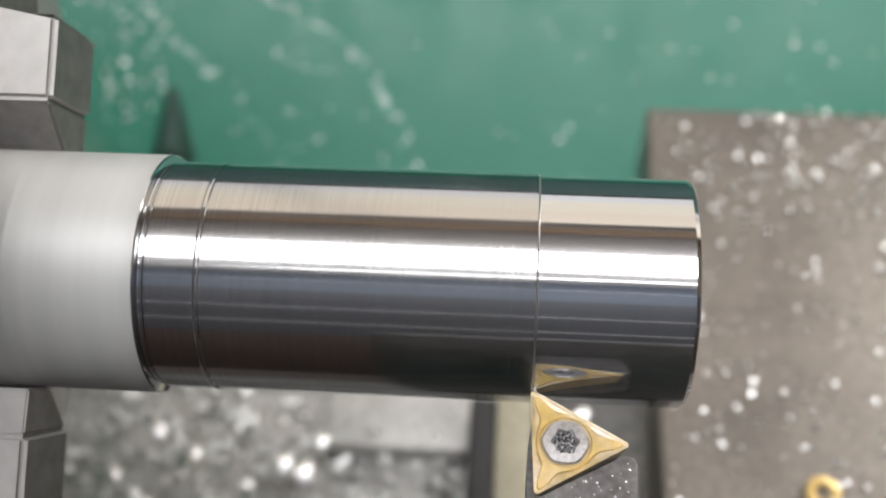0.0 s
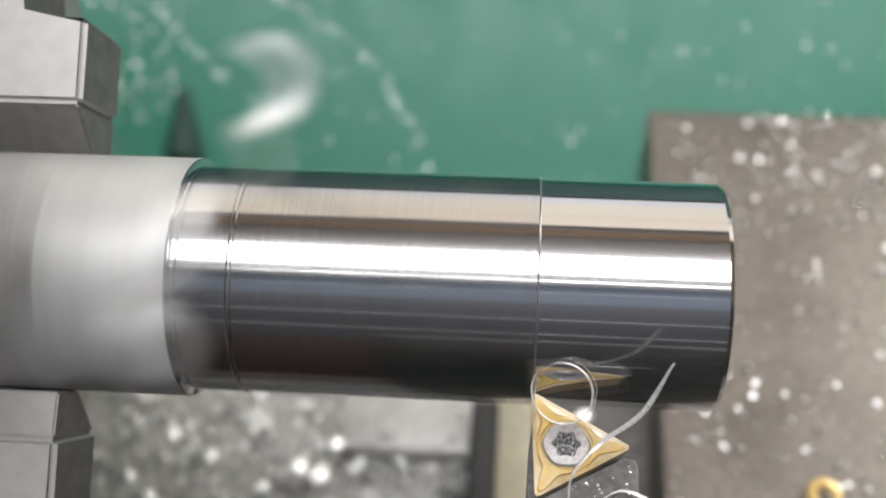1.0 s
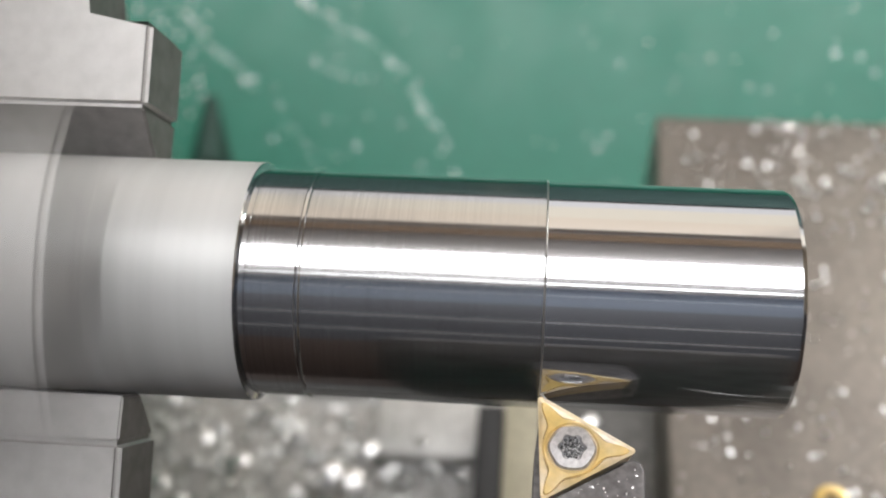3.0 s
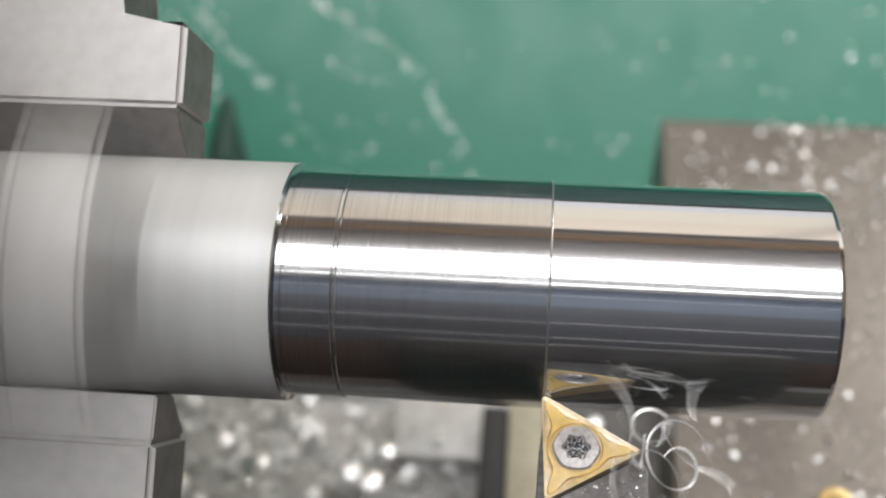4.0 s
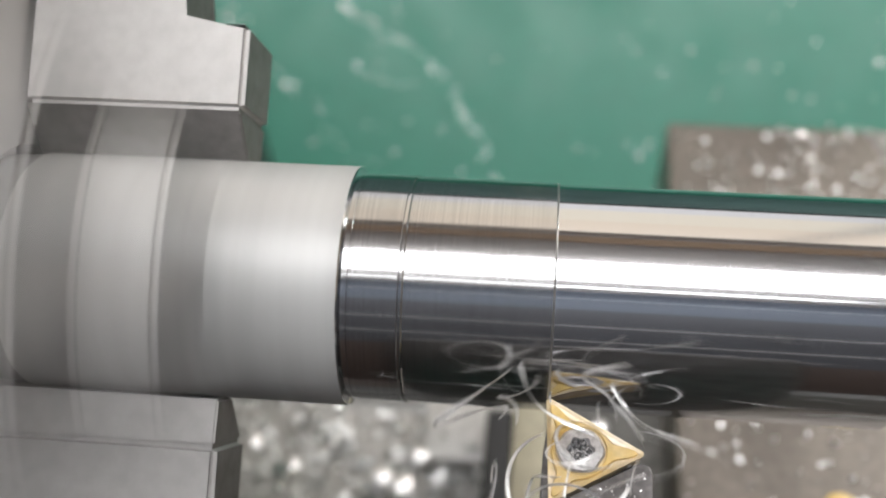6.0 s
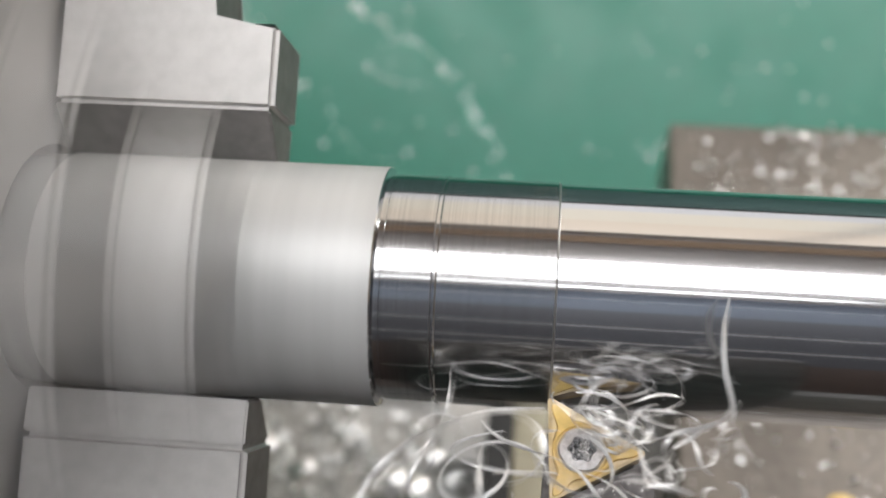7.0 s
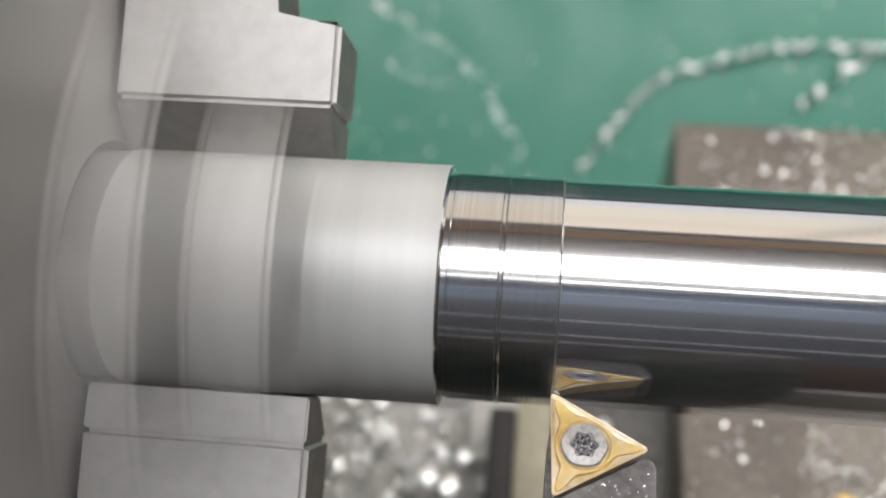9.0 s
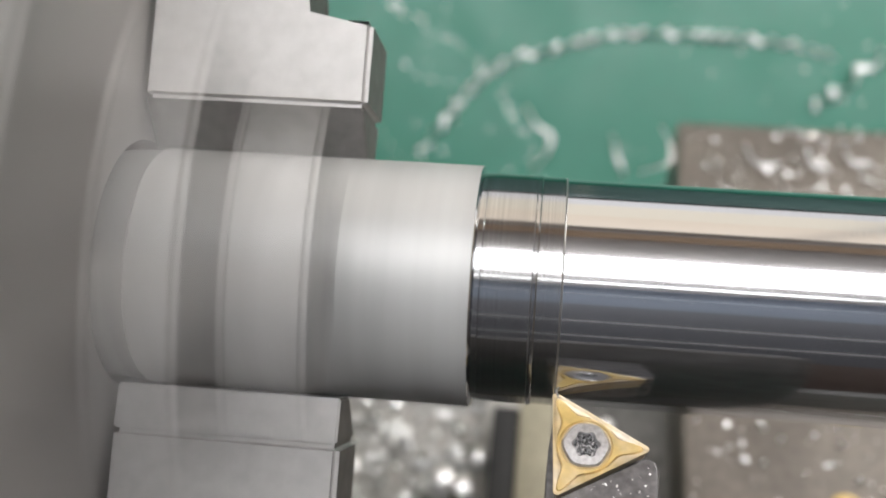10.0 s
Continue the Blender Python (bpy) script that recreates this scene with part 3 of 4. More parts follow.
def carriage():
    t = thing("lathe_carriage", "lathe carriage with an oily grey cross slide and a turning tool", "carriage")
    part("cross_slide", box(bmesh.new(), 38.5, 260, -160, 156, -176, -140, 1.6, 3), M_SLIDE, t, "oily grey ground slide top strewn with chips")
    part("saddle", box(bmesh.new(), 3, 260, -170, 66, -189, -168, 2, 2), M_IRON, t)
    part("gib_strip", box(bmesh.new(), -7.8, 3, -150, 62, -189, -164, 1.2, 2), M_BRASS, t, "yellowed strip along the saddle's edge")
    part("wiper", box(bmesh.new(), -16.3, -7.8, -150, 58, -188, -166, 1.5, 2), M_DARK, t, "black rubber way wiper")
    part("tool_post", box(bmesh.new(), -30, 46, -160, -58, -141, 18, 4, 3), M_POST, t, "square dark blued steel tool post")
    part("tool_riser", box(bmesh.new(), 50, 110, -150, -120, -141, -60, 3, 2), M_IRON, t)
    # holder: shank with a pocket for the insert
    bm = bmesh.new()
    prism(bm, [(0.75, -34.6), (12.1, -27.0), (13.6, -26.5), (14.7, -27.0), (15.2, -28.4), (15.2, -126), (-0.6, -126), (-0.6, -34.6)], -14, -0.1, 0.45, 3)
    prism(bm, [(0.1, -19.6), (-0.45, -25), (-0.6, -34.7), (12.5, -27.0), (13.2, -25.6)], -14, -4.02, 0.2, 1)
    holder = part("tool_holder", bm, M_HOLDER, t, "dark scuffed steel tool holder")
    insert(holder)
    return t


the_carriage = carriage()


def spare_insert():
    t = thing("spare_insert", "gold coated insert lying on the cross slide", "insert")
    bm = bmesh.new()
    n = 40
    loops = []
    for r, z in ((4.0, 0), (4.6, 0.2), (4.6, 3.0), (4.2, 3.2), (2.6, 3.2), (2.2, 2.8), (2.2, 0)):
        loops.append([bm.verts.new((r * math.cos(2 * math.pi * i / n), r * math.sin(2 * math.pi * i / n), z)) for i in range(n)])
    for a, b in zip(loops, loops[1:] + loops[:1]):
        for i in range(n):
            bm.faces.new((a[i], a[(i + 1) % n], b[(i + 1) % n], b[i]))
    part("ring", bm, M_GOLD, t)
    return t


the_spare = spare_insert()

# ---- swarf lying about ----
rng = random.Random(11)
spots = []
for _ in range(300):
    spots.append((rng.uniform(41, 146), rng.uniform(-16, 152), -139.4, rng.choice((0.8, 1.1, 1.4, 1.8))))
for _ in range(60):
    spots.append((rng.uniform(41, 121), rng.uniform(5, 79), -139.4, rng.choice((1.0, 1.4, 2.0, 2.6))))
for _ in range(50):
    spots.append((rng.uniform(44, 136), rng.uniform(108, 152), -139.4, rng.choice((1.4, 1.9, 2.5))))
for _ in range(40):
    spots.append((rng.uniform(68, 146), rng.gauss(152, 2.0), -139.2, rng.choice((1.6, 2.2, 3.0))))
for _ in range(30):
    spots.append((rng.uniform(41, 126), rng.uniform(4, 148), -138.8, rng.choice((2.2, 2.8, 3.4))))
slide_chips = tagged(scatter("swarf", M_CHIP, spots, rng, 0.36, 15), "bright steel chips strewn on the cross slide", "swarf", kind="stuff")

spots = []
for _ in range(1700):
    x, y = rng.uniform(-260, 30), rng.uniform(-5, 70)
    h = 7 + 7 * noise.noise(Vector((x * 0.03, y * 0.03, 0.3)))
    spots.append((x, y, -195 + rng.uniform(0, max(1.0, h)), rng.choice((2.5, 3.5, 5.0, 7.5))))
tagged(scatter("swarf", M_SWARF_BED, spots, rng, 0.25), "grey oily chips heaped in the bed", "swarf", kind="stuff")

spots = []
for _ in range(110):
    spots.append((rng.uniform(-220, 20), rng.uniform(-30, 65), -183 + rng.uniform(-1, 4), rng.choice((2.5, 3.5, 5.0))))
tagged(scatter("swarf", M_DULL, spots, rng), "bright chips on top of the heap", "swarf", kind="stuff")


spots = []
for _ in range(140):
    spots.append((rng.uniform(0.8, 14.6), rng.uniform(-45, -27.5), 0.0, rng.choice((0.2, 0.28, 0.4))))
spots = [q for q in spots if q[1] < -34.2 + 0.62 * (q[0] - 0.75)]
holder_dust = tagged(scatter("metal_dust", M_CHIP, spots, rng, 0.5), "bright metal dust on the tool holder", "metal dust", kind="stuff")


def beads(name, places, rng):
    """Small crumpled chips, rolled up into lumps that glint. places: (x, y, z, radius) in millimetres."""
    verts, faces = [], []
    n, lat = 8, (-0.9, -0.3, 0.35, 0.85)
    for x, y, z, r in places:
        base = len(verts)
        sx, sy, a0 = rng.uniform(0.75, 1.3), rng.uniform(0.75, 1.3), rng.uniform(0, 6.28)
        for h in lat:
            for i in range(n):
                a = a0 + 2 * math.pi * i / n
                w = r * math.sqrt(1 - h * h)
                verts.append(((x + sx * w * math.cos(a)) * MM, (y + sy * w * math.sin(a)) * MM, (z + r * h) * MM))
        top = len(verts)
        verts.append((x * MM, y * MM, (z + r) * MM))
        for k in range(3):
            for i in range(n):
                j = (i + 1) % n
                faces.append((base + k * n + i, base + k * n + j, base + k * n + n + j, base + k * n + n + i))
        faces += [(base + 3 * n + i, base + 3 * n + (i + 1) % n, top) for i in range(n)]
        faces.append(tuple(base + i for i in range(n))[::-1])
    me = bpy.data.meshes.new(name)
    me.from_pydata(verts, [], faces)
    me.materials.append(M_BEAD)
    me.shade_smooth()
    return new(name, me)


places = [(rng.uniform(42, 140), rng.uniform(-12, 150), -139.4, rng.choice((0.6, 0.8, 1.1))) for _ in range(110)]
places += [(rng.uniform(44, 120), rng.gauss(128, 12), -139.4, rng.choice((0.8, 1.0, 1.3))) for _ in range(36)]
places += [(rng.uniform(70, 146), rng.gauss(151, 2.0), -139.4, rng.choice((0.6, 0.8, 1.0))) for _ in range(14)]
slide_beads = tagged(beads("swarf_crumbs", [q for q in places if q[1] < 155], rng), "glinting steel crumbs strewn on the cross slide", "swarf", kind="stuff")
places = [(rng.uniform(-150, -20), rng.uniform(-20, 62), -183 + rng.uniform(-2, 4), rng.choice((0.8, 1.2, 1.8))) for _ in range(120)]
tagged(beads("swarf_crumbs", places, rng), "glinting steel crumbs on the heap in the bed", "swarf", kind="stuff")


def on_guard(x, y, lift=1.0):
    return (x, y, -309 + 0.62 * (y - 120) + lift)


spots = []
for _ in range(210):
    spots.append((*on_guard(rng.uniform(-260, 220), rng.uniform(150, 292)), rng.choice((1.1, 1.5, 1.9))))
for _ in range(70):
    spots.append((*on_guard(rng.gauss(-190, 12), rng.uniform(225, 286)), rng.choice((1.4, 2.0, 2.8))))
# trails of chips left by runs of oil
for knots, many in ((((-128, 279, 0), (-112, 271, 0), (-92, 262, 0), (-74, 248, 0), (-62, 230, 0), (-50, 208, 0)), 80),
                    (((-184, 273, 0), (-160, 254, 0), (-142, 239, 0), (-115, 212, 0)), 52)):
    line = spline(knots)
    for i in range(many):
        q = line[min(len(line) - 1, int(len(line) * rng.random() ** 1.3))]
        spots.append((*on_guard(q.x + rng.gauss(0, 1.3), q.y + rng.gauss(0, 1.3), 0.8), rng.choice((0.9, 1.2, 1.7))))
tagged(scatter("swarf", M_CHIP, spots, rng, 0.75, 24.5), "small bright chips stuck to the green guard", "swarf", kind="stuff")

def loose_chip(label, size, at, arc=2.2):
    """One thick curled chip."""
    t = tagged(new("steel_chip"), label, "chip", "loose chips")
    bm = bmesh.new()
    ribbon(bm, [(size * 0.5 * math.sin(a), 0.2 * size * a / 3, size * 0.22 * math.cos(a)) for a in (arc * (i / 14 - 0.5) * 1.6 for i in range(15))], size * 0.55, size * 0.12)
    part("curl", bm, M_CHIP, t)
    t.matrix_basis = at
    return t


for x, y, z, size, turn in ((-107, 39, -181, 9, 20), (-76, 36, -180, 10, 70), (-68, 34, -180, 10, 100), (-65, 45, -181, 8, 60), (-132, 31, -182, 8, 10), (-134, 61, -184, 7, 80), (-119, 48, -184, 7, 120)):
    loose_chip("large bright curled chip on the heap in the bed", size, pose(x * MM, y * MM, z * MM, 12, -18, turn))


saddle_chip = loose_chip("bright chip lying on the saddle behind the tool", 6.5, pose(0, 0, 0))


# ---- long swarf at the tool ----
def strand(name, label, knots, width=0.55, thick=0.2, twist=6.0):
    """A single drawn-out chip through a few knots, about its own origin."""
    t = tagged(new(name), label, "swarf strand", "long chips")
    part("ribbon", ribbon(bmesh.new(), spline(knots), width, thick, twist), M_CURL, t)
    return t


def tangle(label, seed, count, spread, reach, flat=0.6, width=(0.3, 0.7)):
    """A nest of drawn-out chips: loose arcs and loops round one middle."""
    r = random.Random(seed)
    t = tagged(new("swarf_tangle"), label, "swarf tangle", "tangled chips")
    for _ in range(count):
        c = Vector((r.gauss(0, spread), r.gauss(0, spread * 0.5), r.gauss(0, spread * 0.5)))
        a = Euler([r.uniform(0, 6.28) for _ in range(3)]).to_matrix()
        kind, rad = r.random(), reach * r.uniform(0.35, 1.0)
        turns = r.uniform(0.35, 1.5)
        pts = []
        for i in range(40):
            u = i / 39
            w = 2 * math.pi * turns * u
            k = rad * (0.5 + 0.7 * u)
            q = a @ Vector((k * math.cos(w), k * math.sin(w), rad * 0.9 * (u - 0.5)))
            q.z *= flat
            if kind < 0.35:
                q = a @ Vector((reach * 2.4 * (u - 0.5), 0.25 * reach * math.sin(5 * u + kind * 20), 0.2 * reach * math.cos(7 * u)))
                q.z *= flat
            pts.append(c + q)
        part("ribbon", ribbon(bmesh.new(), pts, r.uniform(*width), 0.16, r.uniform(0, 9)), M_CURL, t)
    return t


def coil(name, label, knots, radius, pitch, width):
    """A chip wound into a long helix along a line."""
    line = spline(knots, 60)
    pts, run, w = [], 0.0, 0.0
    for i, p in enumerate(line):
        d = (line[min(i + 1, len(line) - 1)] - line[max(i - 1, 0)]).normalized()
        run += (p - line[i - 1]).length if i else 0
        s = d.cross(Vector((0, 0, 1))).normalized()
        step = (p - line[i - 1]).length if i else 0
        w += 2 * math.pi * step / (pitch * (1 + 0.3 * math.sin(run * 0.11) + 0.15 * math.sin(run * 0.37)))
        radius_here = radius * (0.75 + 0.35 * math.sin(run * 0.23 + 1) ** 2)
        pts.append(p + radius_here * (s * math.cos(w) + s.cross(d) * math.sin(w)))
    t = tagged(new(name), label, "swarf coil", "long chips")
    part("ribbon", ribbon(bmesh.new(), pts, width, 0.5), M_COIL, t)
    return t


long_strand = strand("swarf_strand", "long pale steel chip hooked over the insert", ((0, 0, 0), (0.7, 4, 2), (4.6, 8, 3.5), (10, 10.5, 8), (13.7, 14.5, 15)), 0.7, 0.3, 2)
short_strand = strand("swarf_strand", "short curved steel chip over the tool holder", ((-6, -3, 0), (-2, 0.5, 0.6), (1, 0.8, 0.8), (6, -1.5, 0.2)), 0.5, 0.2, 2)
ring_knots = [((4.9 - 0.05 * i) * math.cos(0.7 * i), (4.9 - 0.05 * i) * math.sin(0.7 * i), 0.09 * i) for i in range(14)]
ring_chip = strand("swarf_ring", "thin steel chip curled into a ring at the cut", ring_knots, 0.24, 0.1, 3)
arc_chip = strand("swarf_strand", "broad shining steel chip arched over the cut", ((-9, -4, -3), (-7, 0.5, 0), (0, 3.2, 2), (7.5, 1.5, 1), (11.5, -6, -4)), 1.1, 0.25, 2)
thin_tangle = tangle("thin steel chips tangled beside the insert", 3, 8, 4.5, 6.5)
wide_tangle = tangle("wide tangle of long bright steel chips round the tool", 8, 17, 10.5, 10.0)
dense_tangle = tangle("dense nest of silvery steel chips at the tool", 21, 30, 6.0, 6.0)
hair_tangle = tangle("loose cloud of hair-thin steel chips", 33, 16, 24.0, 8.0, 0.6, (0.2, 0.35))
tip_chip = strand("swarf_curl", "tiny bright chip leaving the cutting edge", ((0.6, -0.9, 0.2), (0, 0, 0.4), (-0.9, 0.5, 0.9), (-0.6, 1.6, 1.6), (0.8, 2.4, 1.6)), 0.7, 0.25, 2)
COIL = ((-109, 217, -246), (-102, 227, -240), (-83, 249, -226), (-68, 258, -221), (-48, 263, -217.5), (-22, 269, -213.5), (13, 270, -213), (48, 269, -214), (75, 264.5, -216.5))
left_arc = strand("swarf_strand", "long thin steel chip in a wide arc beside the tool", ((-15, -9, 0), (-11.7, -1.3, 0), (-3, 3.5, 1), (7, 4.5, 4), (16, 3, 1)), 0.6, 0.25, 5)
broad_curl = strand("swarf_strand", "broad bright steel chip bent into a bow", ((-8, -2, 0), (-5, 0.8, 0.5), (0, 2, 0.8), (4, 0.8, 0.3), (8, -2, 0)), 1.5, 0.3, 1)
straight_strand = strand("swarf_strand", "straight steel chip standing up from the cut", ((0, 0, 0), (-2.2, 0.8, 5), (-4.6, 1.8, 11), (-7, 3, 17)), 0.8, 0.3, 1)
hooked_strand = strand("swarf_strand", "bent steel chip flying over the bar", ((0, 0, 0), (0.6, -4, -1), (2.2, -8, -4), (4.6, -11, -8), (4.0, -13, -9)), 0.8, 0.25, 3)
loose_curl = coil("swarf_coil", "loose curled steel chip flying behind the bar", ((0, 0, 0), (4, 2, 0), (8, -1, -1), (12, -5, -2), (18, -6, -2)), 2.2, 6.5, 1.5)
curled_strand = strand("swarf_strand", "thick grey steel chip curled back at the cut", ((8.5, -16.5, 16), (10.8, -17.6, 13), (9.9, -19.9, 9), (4.8, -21.8, 4), (1.2, -20, 2)), 1.0, 0.4, 4)
flung_strand = strand("swarf_strand", "short grey steel chip flung over the bar", ((23.5, -10.1, 22), (26.4, -12.8, 21), (29.1, -16.1, 19), (30.6, -18.2, 18)), 1.3, 0.4, 2)
looped_strand = strand("swarf_strand", "bent grey steel chip hanging beside the tool", ((-18.6, -18.5, 5), (-16.5, -21, 0), (-11.1, -26, 0), (-5.3, -26.8, 1), (-1.9, -23.5, 1), (2.5, -21, 2)), 0.9, 0.35, 5)
trailing_strand = strand("swarf_strand", "long grey steel chip trailing over the slide", ((20.5, -20.7, 2), (18.1, -26.9, 1), (14, -29.1, 1), (22.6, -26.1, 0), (34.6, -22.3, 0), (41, -20.3, 0)), 0.9, 0.35, 5)
guard_hook = strand("swarf_strand", "hooked steel chip lying on the green guard", ((-61.4, 240.5, -233), (-55.6, 233, -237.5), (-48.9, 228.9, -240), (-50.8, 221.1, -245), (-56.9, 215.3, -248.5)), 2.2, 0.8, 4)
guard_sliver = strand("swarf_strand", "straight steel chip lying on the green guard", ((-20.8, 231.3, -239), (-18.4, 222.7, -244), (-14.5, 215.1, -248.5)), 2.0, 0.7, 3)
edge_hook = strand("swarf_strand", "hooked steel chip caught on the slide's edge", ((33, 152, -138.5), (36, 143.7, -138), (35, 136, -138), (26, 132.4, -139)), 1.8, 0.7, 3)
slide_curls = [strand("swarf_strand", "curved bright steel chip lying on the cross slide", k, 2.0, 0.8, 3) for k in (
    ((60.5, 147, -139), (63, 139.5, -138.6), (68, 137.5, -138.6), (72, 140, -139)),
    ((80.4, 146, -139), (82, 139.6, -138.6), (87, 138.5, -138.8)),
    ((92.4, 146, -139), (95, 141, -138.6), (101, 141.3, -139)))]
long_coil = coil("swarf_coil", "long twisted steel chip lying on the green guard", COIL, 1.6, 7.5, 2.5)
side_coil = coil("swarf_coil", "short twisted steel chip lying on the green guard", ((97, 266, -215), (89, 261, -218.5), (81, 254, -223), (73, 249, -226), (66, 244, -229)), 2.5, 11.0, 3.3)
flying_chip = coil("swarf_coil", "loose steel curl thrown off the chuck", ((0, 0, 0), (1.5, -7, 0), (0, -14, 1), (-5, -21, 0), (-4, -28, 0)), 1.7, 7.0, 1.5)


# ---- motion ----
def with_tool(ob, rows):
    """Key ob by rows of (seconds, x, y, z, rx, ry, rz) in the carriage's space, in millimetres and degrees."""
    walk(ob, [(t, pose((x - FEED * t) * MM, y * MM, z * MM, rx, ry, rz)) for t, x, y, z, rx, ry, rz in rows])


def shaken(ob, rows, reach=0.4, swing=6.0):
    """As with_tool, but near the cut the thing trembles from film frame to film frame."""
    out, k = [], 0
    for i in range(0, 301):
        t = i / FPS
        while k < len(rows) - 2 and rows[k + 1][0] <= t:
            k += 1
        a, b = rows[k], rows[k + 1]
        u = min(1.0, max(0.0, (t - a[0]) / (b[0] - a[0])))
        p = [a[j] + (b[j] - a[j]) * u for j in range(7)]
        near = 1.0 if p[3] > -25 else 0.0
        for j in range(3):
            p[1 + j] += near * reach * math.sin(2 * math.pi * (6.7 + 1.3 * j) * t + j)
            p[4 + j] += near * swing * math.sin(2 * math.pi * (7.3 + 0.9 * j) * t + 2 * j)
        out.append((t, *p[1:]))
    with_tool(ob, out)


def in_room(ob, rows):
    walk(ob, [(t, pose(x * MM, y * MM, z * MM, rx, ry, rz)) for t, x, y, z, rx, ry, rz in rows])


def motions():
    turn = [(i / FPS, pose(0, 0, 0, SPIN * i)) for i in range(0, 301)]
    walk(the_chuck, turn)
    walk(the_bar, turn)
    walk(the_skin, [(i / FPS, pose(-FEED * i / FPS * MM, 0, 0, SPIN * i)) for i in range(0, 301)])
    still = (0, 2.5, 5, 7.5, 10)
    with_tool(the_carriage, [(t, 0, 0, 0, 0, 0, 0) for t in still])
    with_tool(slide_chips, [(t, 0, 0, 0, 0, 0, 0) for t in still])
    with_tool(slide_beads, [(t, 0, 0, 0, 0, 0, 0) for t in still])
    with_tool(holder_dust, [(t, 0, 0, 0, 0, 0, 0) for t in still])
    with_tool(saddle_chip, [(t, 18, 53, -166.5, 12, -10, 30) for t in still])
    with_tool(the_spare, [(t, 81, 21.5, -139.9, 0, 0, 0) for t in still])
    with_tool(tip_chip, [(t, 0.1, -17.4, 0.3, 12 * math.sin(9 * t), 0, 25 * math.sin(5 * t)) for t in [0.25 * i for i in range(41)]])
    # chips rest on the slide out of the way, are flung up to the cut and fall back
    rest = (70, -62, -134)
    with_tool(long_strand, [(0, *rest, 0, 0, 20), (0.15, 40, -50, -40, 0, 0, 20), (0.35, 4, -35.5, 1, 0, 0, 8), (0.5, 4.2, -35, 1, 0, 0, 4), (1.5, 6.2, -35, 1, 0, 0, 0),
                            (1.8, 10, -35, 0, 0, 15, -8), (2.0, 15, -34, 0, 0, 35, -15), (2.5, 12, -33, 0, 0, 30, -10), (2.7, 12, -33.5, 0, 0, 30, -8),
                            (3.2, 45, -60, -60, 0, 20, 0), (3.6, *rest, 0, 0, 40), (4.0, 45, -60, -40, 0, 0, 70), (4.3, 27, -35, 1, 0, 0, 84), (4.5, 27, -34.5, 1, 0, 0, 88), (4.7, 25, -34, 1, 0, 10, 60),
                            (4.9, 12, -32.5, 1, 0, 25, 0), (5.0, 9, -32, 1, 0, 30, -12), (5.3, 12, -33, 1, 0, 32, -12), (5.5, 14, -33, 1, 0, 35, -15), (5.7, 15, -33, 0, 0, 35, -18),
                            (6.1, 45, -60, -60, 0, 20, 0), (6.5, *rest, 0, 0, 0), (10, *rest, 0, 0, 0)])
    far = (66, -100, -136)
    shaken(left_arc, [(0, *far, 0, 0, 0), (4.9, *far, 0, 0, 0), (5.2, -20, -50, -24, 0, 0, -20), (5.4, -15, -26, 0, 0, 0, -4), (5.5, -15, -25, 0, 0, 0, 0), (5.7, -15, -25, 0, 0, 0, 3),
                      (6.2, -20, -50, -30, 0, 0, 20), (6.8, -16, -29, 0, 20, 0, 14), (7.0, -15, -28, 0, 20, 0, 16), (7.3, 0, -40, -10, 0, 0, 30), (7.6, 40, -70, -60, 0, 0, 0), (8.0, *far, 0, 0, 0),
                      (10, *far, 0, 0, 0)], 0.2, 3.0)
    far = (60, -115, -136)
    shaken(broad_curl, [(0, *far, 0, 0, 0), (4.6, *far, 0, 0, 0), (4.9, -20, -45, -20, 0, 0, 0), (5.0, -22, -31, 0, 0, 0, 30), (5.3, -16, -31, 0, 0, 0, 10), (5.5, -13, -31, 0, 0, 0, 0), (5.7, -12, -31, 0, 0, 0, -5),
                        (6.1, 0, -50, -30, 0, 0, 0), (6.6, *far, 0, 0, 0), (10, *far, 0, 0, 0)], 0.2, 3.0)
    far = (54, -105, -136)
    shaken(straight_strand, [(0, *far, 0, 0, 0), (5.0, *far, 0, 0, 0), (5.3, 10, -40, -10, 0, 0, 0), (5.45, 0.5, -18.4, 1.2, 0, 0, 0), (5.7, 0.5, -18.4, 1.2, 0, 0, -12), (6.0, 20, -50, -20, 0, 0, 0),
                             (6.4, *far, 0, 0, 0), (10, *far, 0, 0, 0)], 0.1, 2.0)
    with_tool(short_strand, [(0, 82, -75, -137, 0, 0, 0), (0.2, 40, -60, -30, 0, 0, 0), (0.4, 14.5, -33.5, 0.8, 0, 0, 0), (1.5, 14.8, -33.4, 0.8, 0, 0, -4),
                             (1.9, 30, -50, -30, 0, 0, -20), (2.3, 84, -75, -137, 0, 0, 0), (10, 84, -75, -137, 0, 0, 0)])
    shaken(ring_chip, [(0, 76, -80, -136, 0, 0, 0), (0.3, 50, -60, -60, 30, 0, 0), (0.6, 5, -19.6, 4, 26, 6, 20), (0.8, 4.6, -19.6, 4.5, 34, -6, 0), (1.0, 4.6, -19.4, 4.5, 28, 4, -20),
                          (1.2, 4.6, -21, 4.2, 34, 8, 0), (1.4, 20, -50, -20, 20, 0, 20), (1.8, 30, -60, -30, 20, 0, 10), (2.1, 4, -21, 4.5, 34, -8, 0), (2.3, 4, -20.6, 5, 26, 6, 15),
                          (2.5, 3.8, -20.6, 5, 34, -6, -10), (2.7, 4.2, -20.4, 5, 28, 6, 10), (3.0, 40, -60, -50, 30, 0, 0), (3.4, 76, -80, -136, 0, 0, 0), (10, 76, -80, -136, 0, 0, 0)], 0.45, 12.0)
